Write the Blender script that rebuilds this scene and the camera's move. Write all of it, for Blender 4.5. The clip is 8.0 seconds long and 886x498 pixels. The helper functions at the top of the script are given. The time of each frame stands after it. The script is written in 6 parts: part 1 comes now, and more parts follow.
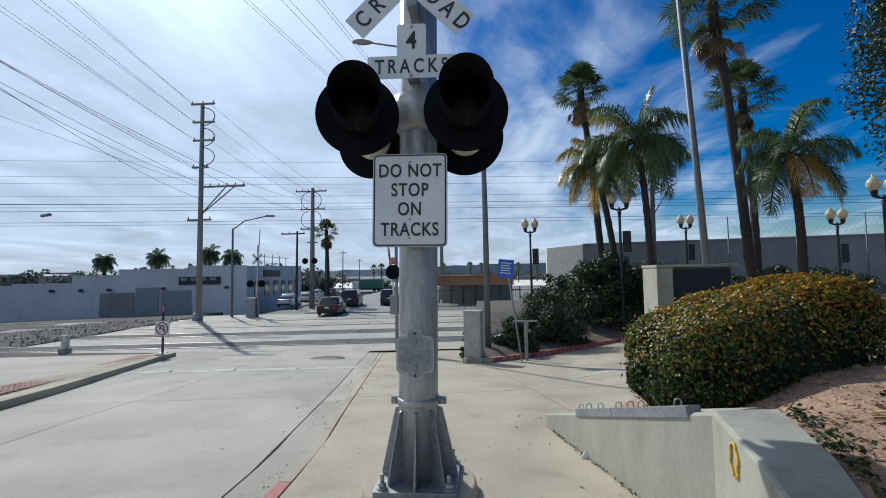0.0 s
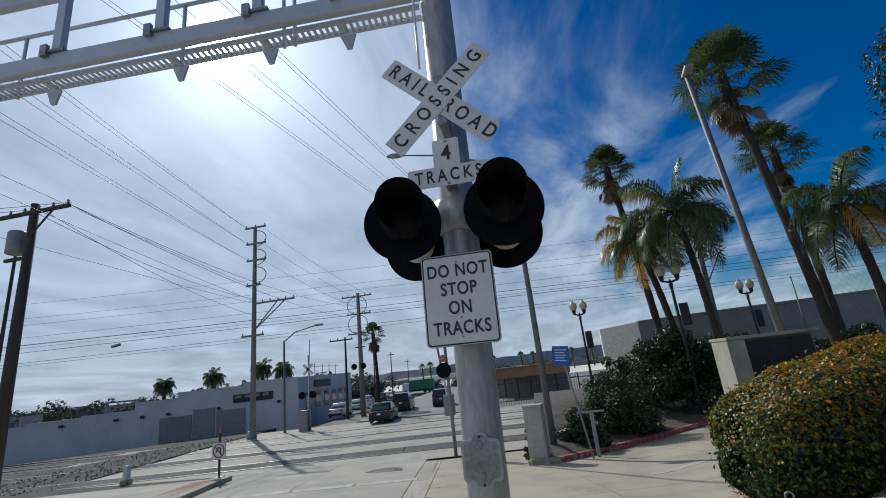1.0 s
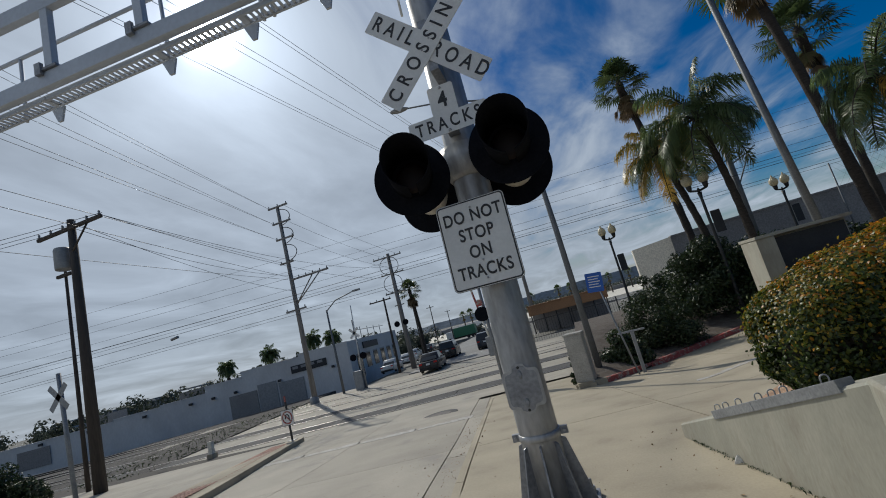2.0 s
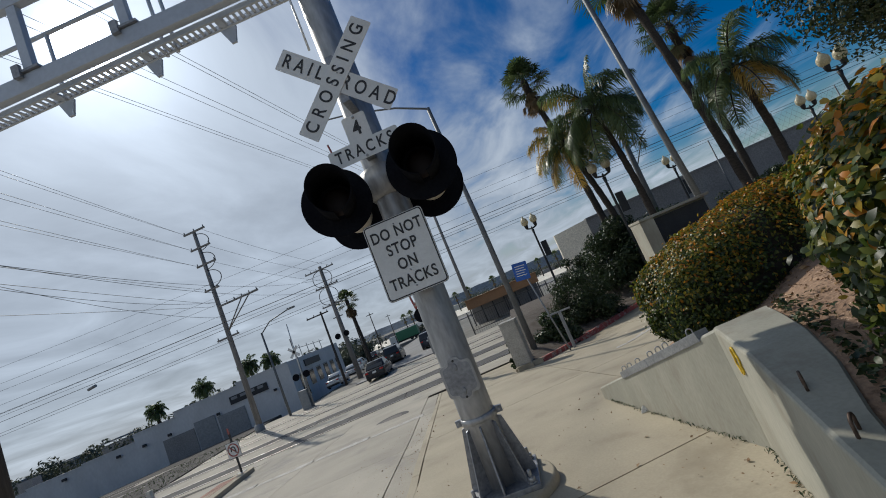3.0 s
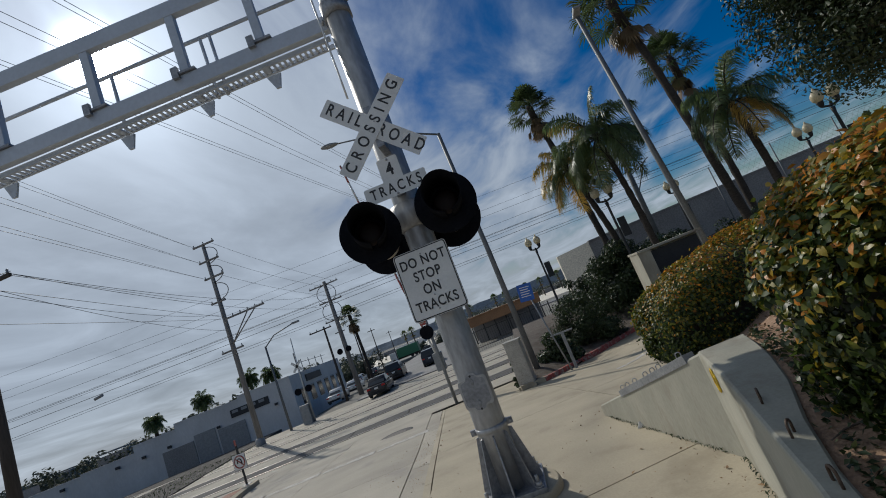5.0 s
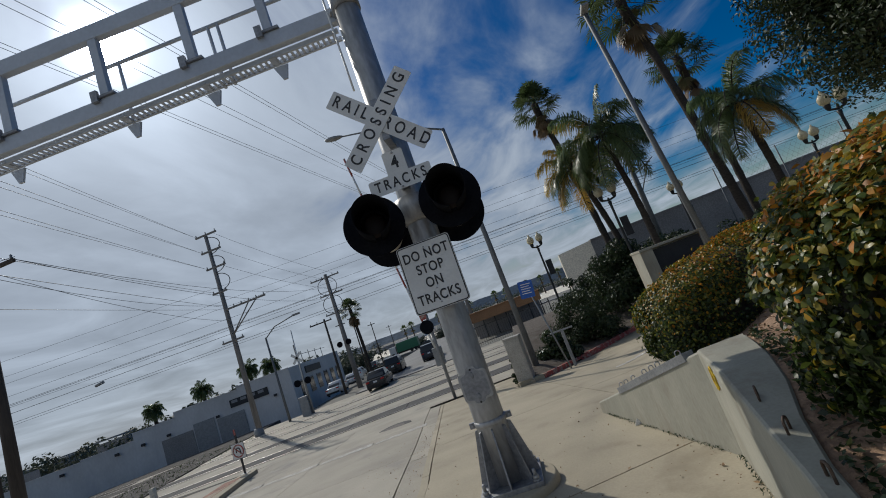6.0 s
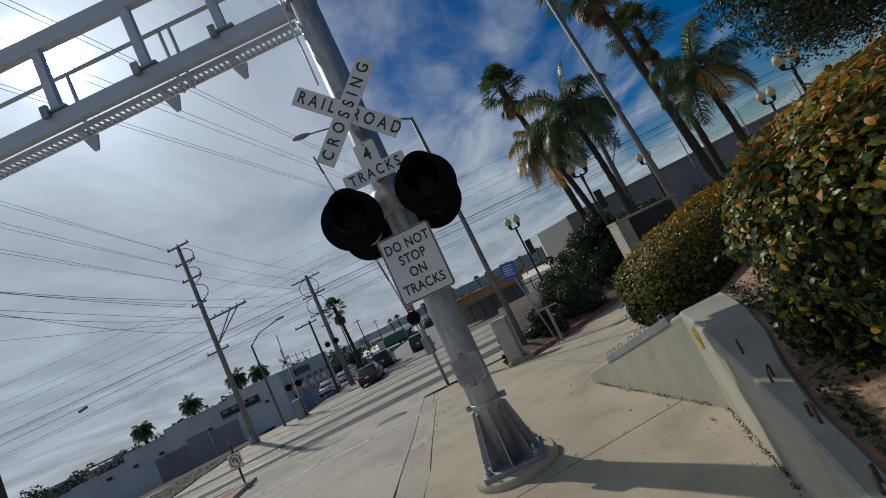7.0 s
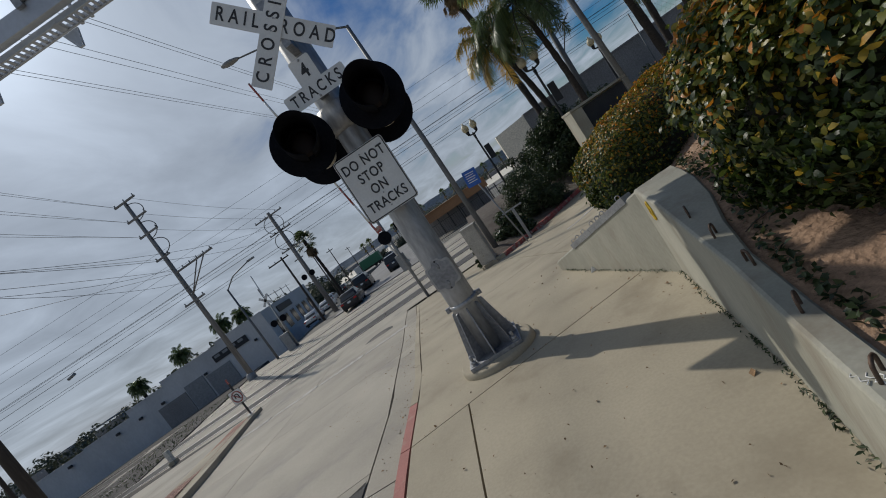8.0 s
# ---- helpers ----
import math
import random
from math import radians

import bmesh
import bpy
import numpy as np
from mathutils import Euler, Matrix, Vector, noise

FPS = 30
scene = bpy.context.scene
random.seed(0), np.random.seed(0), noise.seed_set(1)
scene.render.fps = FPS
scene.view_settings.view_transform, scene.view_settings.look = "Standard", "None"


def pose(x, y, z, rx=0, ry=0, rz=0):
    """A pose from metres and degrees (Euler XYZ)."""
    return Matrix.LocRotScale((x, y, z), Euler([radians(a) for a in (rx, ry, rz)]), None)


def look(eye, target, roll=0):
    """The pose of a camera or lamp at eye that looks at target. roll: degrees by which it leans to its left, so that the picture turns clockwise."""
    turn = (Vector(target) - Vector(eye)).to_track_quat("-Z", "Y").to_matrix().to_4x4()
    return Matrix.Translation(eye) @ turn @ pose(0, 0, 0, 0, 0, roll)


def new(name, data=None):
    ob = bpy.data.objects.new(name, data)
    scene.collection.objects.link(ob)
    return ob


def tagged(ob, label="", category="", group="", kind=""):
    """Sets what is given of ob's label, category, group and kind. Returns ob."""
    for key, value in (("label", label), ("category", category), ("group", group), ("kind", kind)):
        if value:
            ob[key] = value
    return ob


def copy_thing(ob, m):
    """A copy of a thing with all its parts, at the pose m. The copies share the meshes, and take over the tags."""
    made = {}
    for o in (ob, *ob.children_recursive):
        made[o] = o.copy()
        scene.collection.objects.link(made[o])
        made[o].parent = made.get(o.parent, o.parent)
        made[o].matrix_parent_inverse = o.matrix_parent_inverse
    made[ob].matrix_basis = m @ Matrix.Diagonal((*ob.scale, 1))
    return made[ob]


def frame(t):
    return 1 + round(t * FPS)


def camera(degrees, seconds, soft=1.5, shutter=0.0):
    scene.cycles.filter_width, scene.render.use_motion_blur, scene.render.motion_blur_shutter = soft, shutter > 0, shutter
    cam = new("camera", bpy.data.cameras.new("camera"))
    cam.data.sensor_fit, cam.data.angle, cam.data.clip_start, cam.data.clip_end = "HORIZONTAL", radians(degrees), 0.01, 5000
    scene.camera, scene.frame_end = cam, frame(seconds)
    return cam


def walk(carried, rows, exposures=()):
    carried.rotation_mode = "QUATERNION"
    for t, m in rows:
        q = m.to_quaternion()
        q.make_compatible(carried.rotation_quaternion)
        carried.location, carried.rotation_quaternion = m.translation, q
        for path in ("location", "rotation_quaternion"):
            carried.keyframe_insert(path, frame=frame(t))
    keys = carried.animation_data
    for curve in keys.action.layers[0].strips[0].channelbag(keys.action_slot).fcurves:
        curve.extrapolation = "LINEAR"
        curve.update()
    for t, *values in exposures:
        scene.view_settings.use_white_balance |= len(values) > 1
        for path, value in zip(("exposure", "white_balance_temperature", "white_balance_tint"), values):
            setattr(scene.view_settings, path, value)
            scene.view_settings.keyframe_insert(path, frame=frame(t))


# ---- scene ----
cam = camera(90.1, 8.0, soft=1.0)
PATH = [
    (0, (0.553, -3.519, 1.828), (0.389, -1.529, 1.942), -1.0),
    (0.5, (0.575, -3.576, 1.87), (0.462, -1.648, 2.39), -4.1),
    (1, (0.503, -3.593, 1.856), (0.188, -1.692, 2.393), -6.4),
    (1.2, (0.464, -3.549, 1.848), (-0.013, -1.661, 2.305), -8.7),
    (2.3, (0.669, -3.742, 1.812), (0.28, -1.807, 2.132), -17.7),
    (2.5, (0.718, -3.824, 1.818), (0.403, -1.871, 2.11), -19.6),
    (3, (0.744, -4.044, 1.825), (0.55, -2.068, 2.073), -22.9),
    (3.5, (0.716, -4.323, 1.883), (0.543, -2.349, 2.157), -23.1),
    (4, (0.735, -4.489, 1.906), (0.57, -2.522, 2.225), -22.6),
    (4.5, (0.699, -4.602, 1.936), (0.533, -2.636, 2.261), -22.4),
    (6, (0.643, -4.684, 1.914), (0.457, -2.716, 2.22), -20.4),
    (6.5, (0.642, -4.689, 1.909), (0.475, -2.717, 2.196), -23.6),
    (7, (0.615, -4.682, 1.903), (0.494, -2.698, 2.129), -25.9),
    (7.5, (0.604, -4.687, 1.903), (0.458, -2.699, 2.063), -29.9),
    (8, (0.616, -4.721, 1.842), (0.432, -2.738, 1.665), -34.2),
]
walk(cam, [(t, look(eye, target, roll)) for t, eye, target, roll in PATH],
     [(0, 0.04, 5850, 7), (0.5, -0.15, 5850, 7), (1.0, -0.31, 5950, 7), (2.5, -0.60, 6450, 8), (3.0, -0.41, 6400, 8), (3.5, -0.57, 6350, 8), (4.5, -0.63, 6350, 8), (8.0, -0.70, 6400, 9)])

# ---- world, sun ----
SUN = Vector((-0.480, 0.613, 0.627)).normalized()
world = bpy.data.worlds.new("world")
scene.world = world
world.use_nodes = True


def build_sky():
    nt = world.node_tree
    n, l = nt.nodes, nt.links
    n.clear()
    out = n.new("ShaderNodeOutputWorld")
    bg = n.new("ShaderNodeBackground")
    sky = n.new("ShaderNodeTexSky")
    sky.sky_type = "NISHITA"
    sky.sun_disc = False
    sky.sun_elevation = math.asin(SUN.z)
    sky.sun_rotation = math.atan2(SUN.x, SUN.y)
    sky.air_density, sky.dust_density, sky.ozone_density = 1.0, 0.6, 3.0
    hsv = n.new("ShaderNodeHueSaturation")
    hsv.inputs["Saturation"].default_value = 1.78
    hsv.inputs["Hue"].default_value = 0.508
    hsv.inputs["Value"].default_value = 0.72
    l.new(sky.outputs[0], hsv.inputs["Color"])
    tc = n.new("ShaderNodeTexCoord")
    sep = n.new("ShaderNodeSeparateXYZ")
    l.new(tc.outputs["Generated"], sep.inputs[0])

    def math_node(op, a, b=None, clamp=False):
        m = n.new("ShaderNodeMath")
        m.operation, m.use_clamp = op, clamp
        for i, v in enumerate((a, b)):
            if v is None:
                continue
            if isinstance(v, (int, float)):
                m.inputs[i].default_value = v
            else:
                l.new(v, m.inputs[i])
        return m.outputs[0]

    den = math_node("ADD", math_node("MAXIMUM", sep.outputs[2], 0.0), 0.12)
    comb = n.new("ShaderNodeCombineXYZ")
    l.new(math_node("DIVIDE", sep.outputs[0], den), comb.inputs[0])
    l.new(math_node("DIVIDE", sep.outputs[1], den), comb.inputs[1])
    mp = n.new("ShaderNodeMapping")
    mp.inputs["Rotation"].default_value = (0, 0, radians(38))
    mp.inputs["Scale"].default_value = (1.35, 0.8, 1)
    l.new(comb.outputs[0], mp.inputs[0])
    no = n.new("ShaderNodeTexNoise")
    no.inputs["Scale"].default_value = 1.5
    no.inputs["Detail"].default_value = 9
    no.inputs["Roughness"].default_value = 0.56
    no.inputs["Distortion"].default_value = 0.5
    l.new(mp.outputs[0], no.inputs[0])
    dot = n.new("ShaderNodeVectorMath")
    dot.operation = "DOT_PRODUCT"
    l.new(tc.outputs["Generated"], dot.inputs[0])
    dot.inputs[1].default_value = SUN
    near = math_node("MAXIMUM", dot.outputs["Value"], 0.0)
    # thin cloud sheet: denser toward the sun's side of the sky and the horizon
    side = math_node("MULTIPLY", math_node("ADD", math_node("MULTIPLY", sep.outputs[0], -1.0), 0.27), 0.56)
    low = math_node("MULTIPLY", math_node("SUBTRACT", 0.44, sep.outputs[2]), 0.55)
    dens = math_node("ADD", math_node("ADD", no.outputs["Fac"], side), math_node("MAXIMUM", low, -0.1))
    mr = n.new("ShaderNodeMapRange")
    mr.interpolation_type = "SMOOTHSTEP"
    for k, v in (("From Min", 0.385), ("From Max", 0.84), ("To Min", 0.0), ("To Max", 0.94)):
        mr.inputs[k].default_value = v
    l.new(dens, mr.inputs["Value"])
    # cloud radiance: forward scattering round the sun
    glow = math_node("ADD", math_node("MULTIPLY", math_node("POWER", near, 6.0), 1.9),
                     math_node("MULTIPLY", math_node("POWER", near, 90.0), 10.0))
    glow = math_node("ADD", glow, math_node("MULTIPLY", math_node("POWER", near, 2500.0), 600.0))
    tex2 = math_node("ADD", math_node("MULTIPLY", math_node("POWER", no.outputs["Fac"], 2.0), 7.5), 3.9)
    bright = math_node("ADD", tex2, glow)
    cc = n.new("ShaderNodeVectorMath")
    cc.operation = "SCALE"
    cc.inputs[0].default_value = (0.865, 0.98, 1.15)
    l.new(bright, cc.inputs["Scale"])
    mix = n.new("ShaderNodeMix")
    mix.data_type = "RGBA"
    l.new(mr.outputs[0], mix.inputs["Factor"])
    l.new(hsv.outputs[0], mix.inputs["A"])
    l.new(cc.outputs[0], mix.inputs["B"])
    l.new(mix.outputs["Result"], bg.inputs["Color"])
    bg.inputs["Strength"].default_value = 0.1
    l.new(bg.outputs[0], out.inputs[0])


build_sky()
sun_data = bpy.data.lights.new("sun", "SUN")
sun_data.energy, sun_data.angle, sun_data.color = 3.5, radians(0.6), (1.0, 0.93, 0.82)
sun = new("sun", sun_data)
sun.matrix_world = look(SUN * 50, (0, 0, 0))
scene.view_settings.exposure = 0.0


# ---- materials ----
def mat(name, c1, c2=None, rough=0.8, metal=0.0, scale=6.0, fine=60.0, bump=0.15, bump_dist=0.01, spots=None, spot_scale=3.0,
        spot_range=(0.62, 0.72), vary=0.0, per="object", streak=(1, 1, 1), spec=0.5, transl=None, mottle=0.2):
    m = bpy.data.materials.new(name)
    m.use_nodes = True
    n, l = m.node_tree.nodes, m.node_tree.links
    b = n["Principled BSDF"]
    b.inputs["Roughness"].default_value, b.inputs["Metallic"].default_value = rough, metal
    b.inputs["Specular IOR Level"].default_value = spec
    tc = n.new("ShaderNodeTexCoord")
    mp = n.new("ShaderNodeMapping")
    mp.inputs["Scale"].default_value = streak
    geo = n.new("ShaderNodeNewGeometry")
    l.new(geo.outputs["Position"], mp.inputs[0])
    n1 = n.new("ShaderNodeTexNoise")
    n1.inputs["Scale"].default_value, n1.inputs["Detail"].default_value = scale, 5
    l.new(mp.outputs[0], n1.inputs[0])
    n2 = n.new("ShaderNodeTexNoise")
    n2.inputs["Scale"].default_value, n2.inputs["Detail"].default_value = fine, 3
    l.new(mp.outputs[0], n2.inputs[0])
    c2 = c2 or tuple(v * 0.75 for v in c1)
    ramp = n.new("ShaderNodeMapRange")
    ramp.inputs["From Min"].default_value, ramp.inputs["From Max"].default_value = 0.36, 0.66
    l.new(n1.outputs["Fac"], ramp.inputs["Value"])
    mx = n.new("ShaderNodeMix")
    mx.data_type = "RGBA"
    mx.inputs["A"].default_value, mx.inputs["B"].default_value = (*c1, 1), (*c2, 1)
    l.new(ramp.outputs[0], mx.inputs["Factor"])
    col = mx.outputs["Result"]
    h = n.new("ShaderNodeHueSaturation")
    l.new(col, h.inputs["Color"])
    va = n.new("ShaderNodeMapRange")
    va.inputs["To Min"].default_value, va.inputs["To Max"].default_value = 1 - mottle, 1 + mottle
    va.inputs["From Min"].default_value, va.inputs["From Max"].default_value = 0.3, 0.7
    l.new(n2.outputs["Fac"], va.inputs["Value"])
    value = va.outputs[0]
    if vary:
        if per == "island":
            rnd = geo.outputs["Random Per Island"]
        else:
            rnd = n.new("ShaderNodeObjectInfo").outputs["Random"]
        vr = n.new("ShaderNodeMapRange")
        vr.inputs["To Min"].default_value, vr.inputs["To Max"].default_value = 1 - vary, 1 + vary
        l.new(rnd, vr.inputs["Value"])
        mu = n.new("ShaderNodeMath")
        mu.operation = "MULTIPLY"
        l.new(value, mu.inputs[0]), l.new(vr.outputs[0], mu.inputs[1])
        value = mu.outputs[0]
    l.new(value, h.inputs["Value"])
    col = h.outputs[0]
    if spots:
        n3 = n.new("ShaderNodeTexNoise")
        n3.inputs["Scale"].default_value, n3.inputs["Detail"].default_value = spot_scale, 7
        n3.inputs["Roughness"].default_value = 0.65
        l.new(mp.outputs[0], n3.inputs[0])
        sr = n.new("ShaderNodeMapRange")
        sr.inputs["From Min"].default_value, sr.inputs["From Max"].default_value = spot_range
        l.new(n3.outputs["Fac"], sr.inputs["Value"])
        m3 = n.new("ShaderNodeMix")
        m3.data_type = "RGBA"
        l.new(sr.outputs[0], m3.inputs["Factor"]), l.new(col, m3.inputs["A"])
        m3.inputs["B"].default_value = (*spots, 1)
        col = m3.outputs["Result"]
    l.new(col, b.inputs["Base Color"])
    if bump:
        bp = n.new("ShaderNodeBump")
        bp.inputs["Strength"].default_value, bp.inputs["Distance"].default_value = bump, bump_dist
        l.new(n2.outputs["Fac"], bp.inputs["Height"])
        l.new(bp.outputs[0], b.inputs["Normal"])
    if transl:
        tr = n.new("ShaderNodeBsdfTranslucent")
        l.new(col, tr.inputs["Color"])
        ms = n.new("ShaderNodeMixShader")
        ms.inputs[0].default_value = transl
        out = n["Material Output"]
        l.new(b.outputs[0], ms.inputs[1]), l.new(tr.outputs[0], ms.inputs[2]), l.new(ms.outputs[0], out.inputs[0])
    return m


def leaf_mat(name, stops, rough=0.38, transl=0.3):
    """Leaves: each leaf takes its own colour from the given (place, colour) stops."""
    m = bpy.data.materials.new(name)
    m.use_nodes = True
    n, l = m.node_tree.nodes, m.node_tree.links
    b = n["Principled BSDF"]
    b.inputs["Roughness"].default_value = rough
    geo = n.new("ShaderNodeNewGeometry")
    r = n.new("ShaderNodeValToRGB")
    e = r.color_ramp.elements
    e[0].position, e[0].color = stops[0][0], (*stops[0][1], 1)
    e[1].position, e[1].color = stops[-1][0], (*stops[-1][1], 1)
    for p, c in stops[1:-1]:
        e.new(p).color = (*c, 1)
    at = n.new("ShaderNodeAttribute")
    at.attribute_name = "tint"
    l.new(at.outputs["Fac"], r.inputs[0])
    no = n.new("ShaderNodeTexNoise")
    no.inputs["Scale"].default_value = 35
    l.new(geo.outputs["Position"], no.inputs[0])
    h = n.new("ShaderNodeHueSaturation")
    v = n.new("ShaderNodeMapRange")
    v.inputs["To Min"].default_value, v.inputs["To Max"].default_value = 0.6, 1.4
    l.new(no.outputs["Fac"], v.inputs["Value"]), l.new(v.outputs[0], h.inputs["Value"]), l.new(r.outputs[0], h.inputs["Color"])
    l.new(h.outputs[0], b.inputs["Base Color"])
    tr = n.new("ShaderNodeBsdfTranslucent")
    l.new(h.outputs[0], tr.inputs["Color"])
    ms = n.new("ShaderNodeMixShader")
    ms.inputs[0].default_value = transl
    l.new(b.outputs[0], ms.inputs[1]), l.new(tr.outputs[0], ms.inputs[2]), l.new(ms.outputs[0], n["Material Output"].inputs[0])
    return m


def glass_mat(name, colour, rough=0.1, trans=0.0):
    m = bpy.data.materials.new(name)
    m.use_nodes = True
    b = m.node_tree.nodes["Principled BSDF"]
    b.inputs["Base Color"].default_value = (*colour, 1)
    b.inputs["Roughness"].default_value = rough
    b.inputs["Transmission Weight"].default_value = trans
    return m


CONCRETE = mat("pale_concrete", (0.425, 0.372, 0.275), (0.345, 0.30, 0.22), 0.88, scale=0.9, fine=45, bump=0.25, bump_dist=0.004,
               spots=(0.27, 0.23, 0.165), spot_scale=0.9, spot_range=(0.56, 0.78), vary=0.06, mottle=0.06)
ROADCON = mat("road_concrete", (0.40, 0.365, 0.30), (0.315, 0.288, 0.238), 0.85, scale=0.6, fine=40, bump=0.25, bump_dist=0.004,
              spots=(0.23, 0.215, 0.20), spot_scale=0.7, spot_range=(0.56, 0.78), vary=0.08, mottle=0.06)
WALLCON = mat("wall_concrete", (0.42, 0.405, 0.335), (0.33, 0.322, 0.265), 0.85, scale=2.2, fine=50, bump=0.2, bump_dist=0.004,
              spots=(0.24, 0.205, 0.155), spot_scale=2.0, spot_range=(0.50, 0.74), streak=(1, 1, 0.35), mottle=0.07)
JOINT = mat("joint_dirt", (0.075, 0.065, 0.055), rough=0.95, fine=80)
REDPAINT = mat("worn_red_paint", (0.42, 0.085, 0.075), (0.34, 0.10, 0.085), 0.8, scale=5, fine=70, spots=(0.42, 0.37, 0.32), spot_scale=7, spot_range=(0.52, 0.62))
KERBRED = mat("faded_red_paint", (0.42, 0.17, 0.145), (0.36, 0.155, 0.13), 0.85, scale=3, fine=60, spots=(0.40, 0.30, 0.235), spot_scale=5, spot_range=(0.55, 0.78), mottle=0.08)
ASPHALT = mat("asphalt", (0.065, 0.063, 0.062), (0.095, 0.092, 0.09), 0.9, scale=0.7, fine=90, bump=0.4)
FARASPHALT = mat("old_asphalt", (0.20, 0.197, 0.193), (0.15, 0.148, 0.146), 0.7, scale=0.3, fine=20)
BALLAST = mat("ballast", (0.10, 0.09, 0.08), (0.055, 0.052, 0.05), 0.95, scale=1.5, fine=18, bump=0.8, bump_dist=0.05)
EARTH = mat("dry_earth", (0.38, 0.25, 0.165), (0.28, 0.18, 0.12), 0.95, scale=3, fine=30, bump=0.7, bump_dist=0.03,
            spots=(0.18, 0.115, 0.075), spot_scale=9, spot_range=(0.58, 0.68))
MULCH = mat("dark_mulch", (0.085, 0.065, 0.05), (0.14, 0.12, 0.10), 0.95, scale=3, fine=30, bump=0.7, bump_dist=0.03)
FARGROUND = mat("flat_ground", (0.20, 0.19, 0.17), (0.14, 0.14, 0.12), 0.95, scale=0.02, fine=0.6, bump=0)
STEEL = mat("galvanised_steel", (0.44, 0.44, 0.44), (0.35, 0.355, 0.36), 0.45, 0.4, scale=4, fine=22, bump=0.12, bump_dist=0.003,
            spots=(0.30, 0.29, 0.28), spot_scale=6, spot_range=(0.60, 0.74), streak=(1, 1, 0.3))
PLATE = mat("plate_steel", (0.33, 0.34, 0.36), (0.24, 0.25, 0.27), 0.5, 0.55, scale=5, fine=30, spots=(0.24, 0.17, 0.12), spot_scale=9, spot_range=(0.64, 0.74))
TRUSS = mat("truss_aluminium", (0.52, 0.56, 0.62), (0.46, 0.50, 0.56), 0.5, 0.3, scale=1.5, fine=20, mottle=0.05)
WHITESIGN = mat("white_sheeting", (0.78, 0.78, 0.76), (0.72, 0.72, 0.70), 0.45, scale=3, fine=40, bump=0.0, spots=(0.62, 0.60, 0.55), spot_scale=4, spot_range=(0.6, 0.85), mottle=0.04)
BLACKINK = mat("black_legend", (0.022, 0.022, 0.024), (0.035, 0.035, 0.038), 0.5)
BLACKPAINT = mat("black_enamel", (0.009, 0.010, 0.014), (0.013, 0.014, 0.018), 0.9, scale=8, fine=40, spec=0.04)
REDLENS = glass_mat("dark_red_lens", (0.012, 0.003, 0.003), 0.6)
GREYMETAL = mat("grey_painted_metal", (0.30, 0.31, 0.32), (0.24, 0.25, 0.26), 0.55, 0.2, scale=5, fine=40)
GALVPOLE = mat("weathered_pole_metal", (0.18, 0.19, 0.20), (0.14, 0.15, 0.16), 0.6, 0.3, scale=3, fine=30)
CABINET = mat("beige_cabinet", (0.42, 0.40, 0.36), (0.34, 0.325, 0.29), 0.6, scale=4, fine=30, spots=(0.25, 0.22, 0.18), spot_scale=6)
BLUESIGN = mat("blue_sheeting", (0.02, 0.10, 0.42), (0.025, 0.12, 0.46), 0.45)
WOODPOLE = mat("weathered_wood", (0.30, 0.28, 0.26), (0.21, 0.195, 0.18), 0.9, scale=5, fine=30, streak=(1, 1, 0.1), bump=0.4)
DARKWOOD = mat("creosote_wood", (0.085, 0.07, 0.058), (0.055, 0.046, 0.04), 0.9, scale=5, fine=30, streak=(1, 1, 0.1), bump=0.4)
WHITEWALL = mat("white_painted_block", (0.66, 0.655, 0.65), (0.57, 0.565, 0.56), 0.85, scale=0.5, fine=6, bump=0.1, spots=(0.48, 0.49, 0.52), spot_scale=0.4, spot_range=(0.55, 0.8), streak=(1, 1, 0.5), mottle=0.05)
GREYWALL = mat("grey_stucco_wall", (0.30, 0.29, 0.28), (0.25, 0.24, 0.235), 0.9, scale=0.6, fine=12)
CREAMWALL = mat("cream_stucco_wall", (0.78, 0.73, 0.62), (0.72, 0.67, 0.57), 0.9, scale=0.6, fine=12)
DARKPANEL = mat("dark_panel", (0.022, 0.025, 0.03), (0.03, 0.033, 0.038), 0.6)
DARKGLASS = glass_mat("dark_glazing", (0.025, 0.03, 0.035), 0.08)
ROOFGREY = mat("roofing", (0.33, 0.33, 0.33), (0.26, 0.26, 0.26), 0.9, scale=0.5, fine=10)
TILE = mat("terracotta_boards", (0.36, 0.19, 0.09), (0.28, 0.15, 0.075), 0.8, scale=1.0, fine=12)
BARKPALM = mat("palm_bark", (0.060, 0.049, 0.041), (0.032, 0.027, 0.023), 0.95, scale=7, fine=25, bump=0.9, bump_dist=0.03, streak=(1, 1, 3))
BARK = mat("bark", (0.12, 0.095, 0.075), (0.075, 0.06, 0.05), 0.95, scale=6, fine=30, bump=0.7, bump_dist=0.02)
GLOBE = mat("cream_lamp_globe", (0.72, 0.66, 0.48), (0.66, 0.60, 0.44), 0.35, scale=6, fine=30, bump=0, transl=0.35)
BLACKIRON = mat("black_cast_iron", (0.018, 0.02, 0.022), (0.028, 0.03, 0.033), 0.5)
OLDIRON = mat("worn_cast_iron", (0.14, 0.125, 0.115), (0.09, 0.08, 0.075), 0.75, 0.2, scale=8, fine=60)
RUBBER = mat("tyre_rubber", (0.02, 0.02, 0.02), (0.03, 0.03, 0.03), 0.85)
CARBLACK = mat("black_car_paint", (0.012, 0.013, 0.016), (0.016, 0.017, 0.02), 0.2, bump=0)
CARSILVER = mat("silver_car_paint", (0.50, 0.52, 0.54), (0.46, 0.48, 0.50), 0.25, 0.4, bump=0)
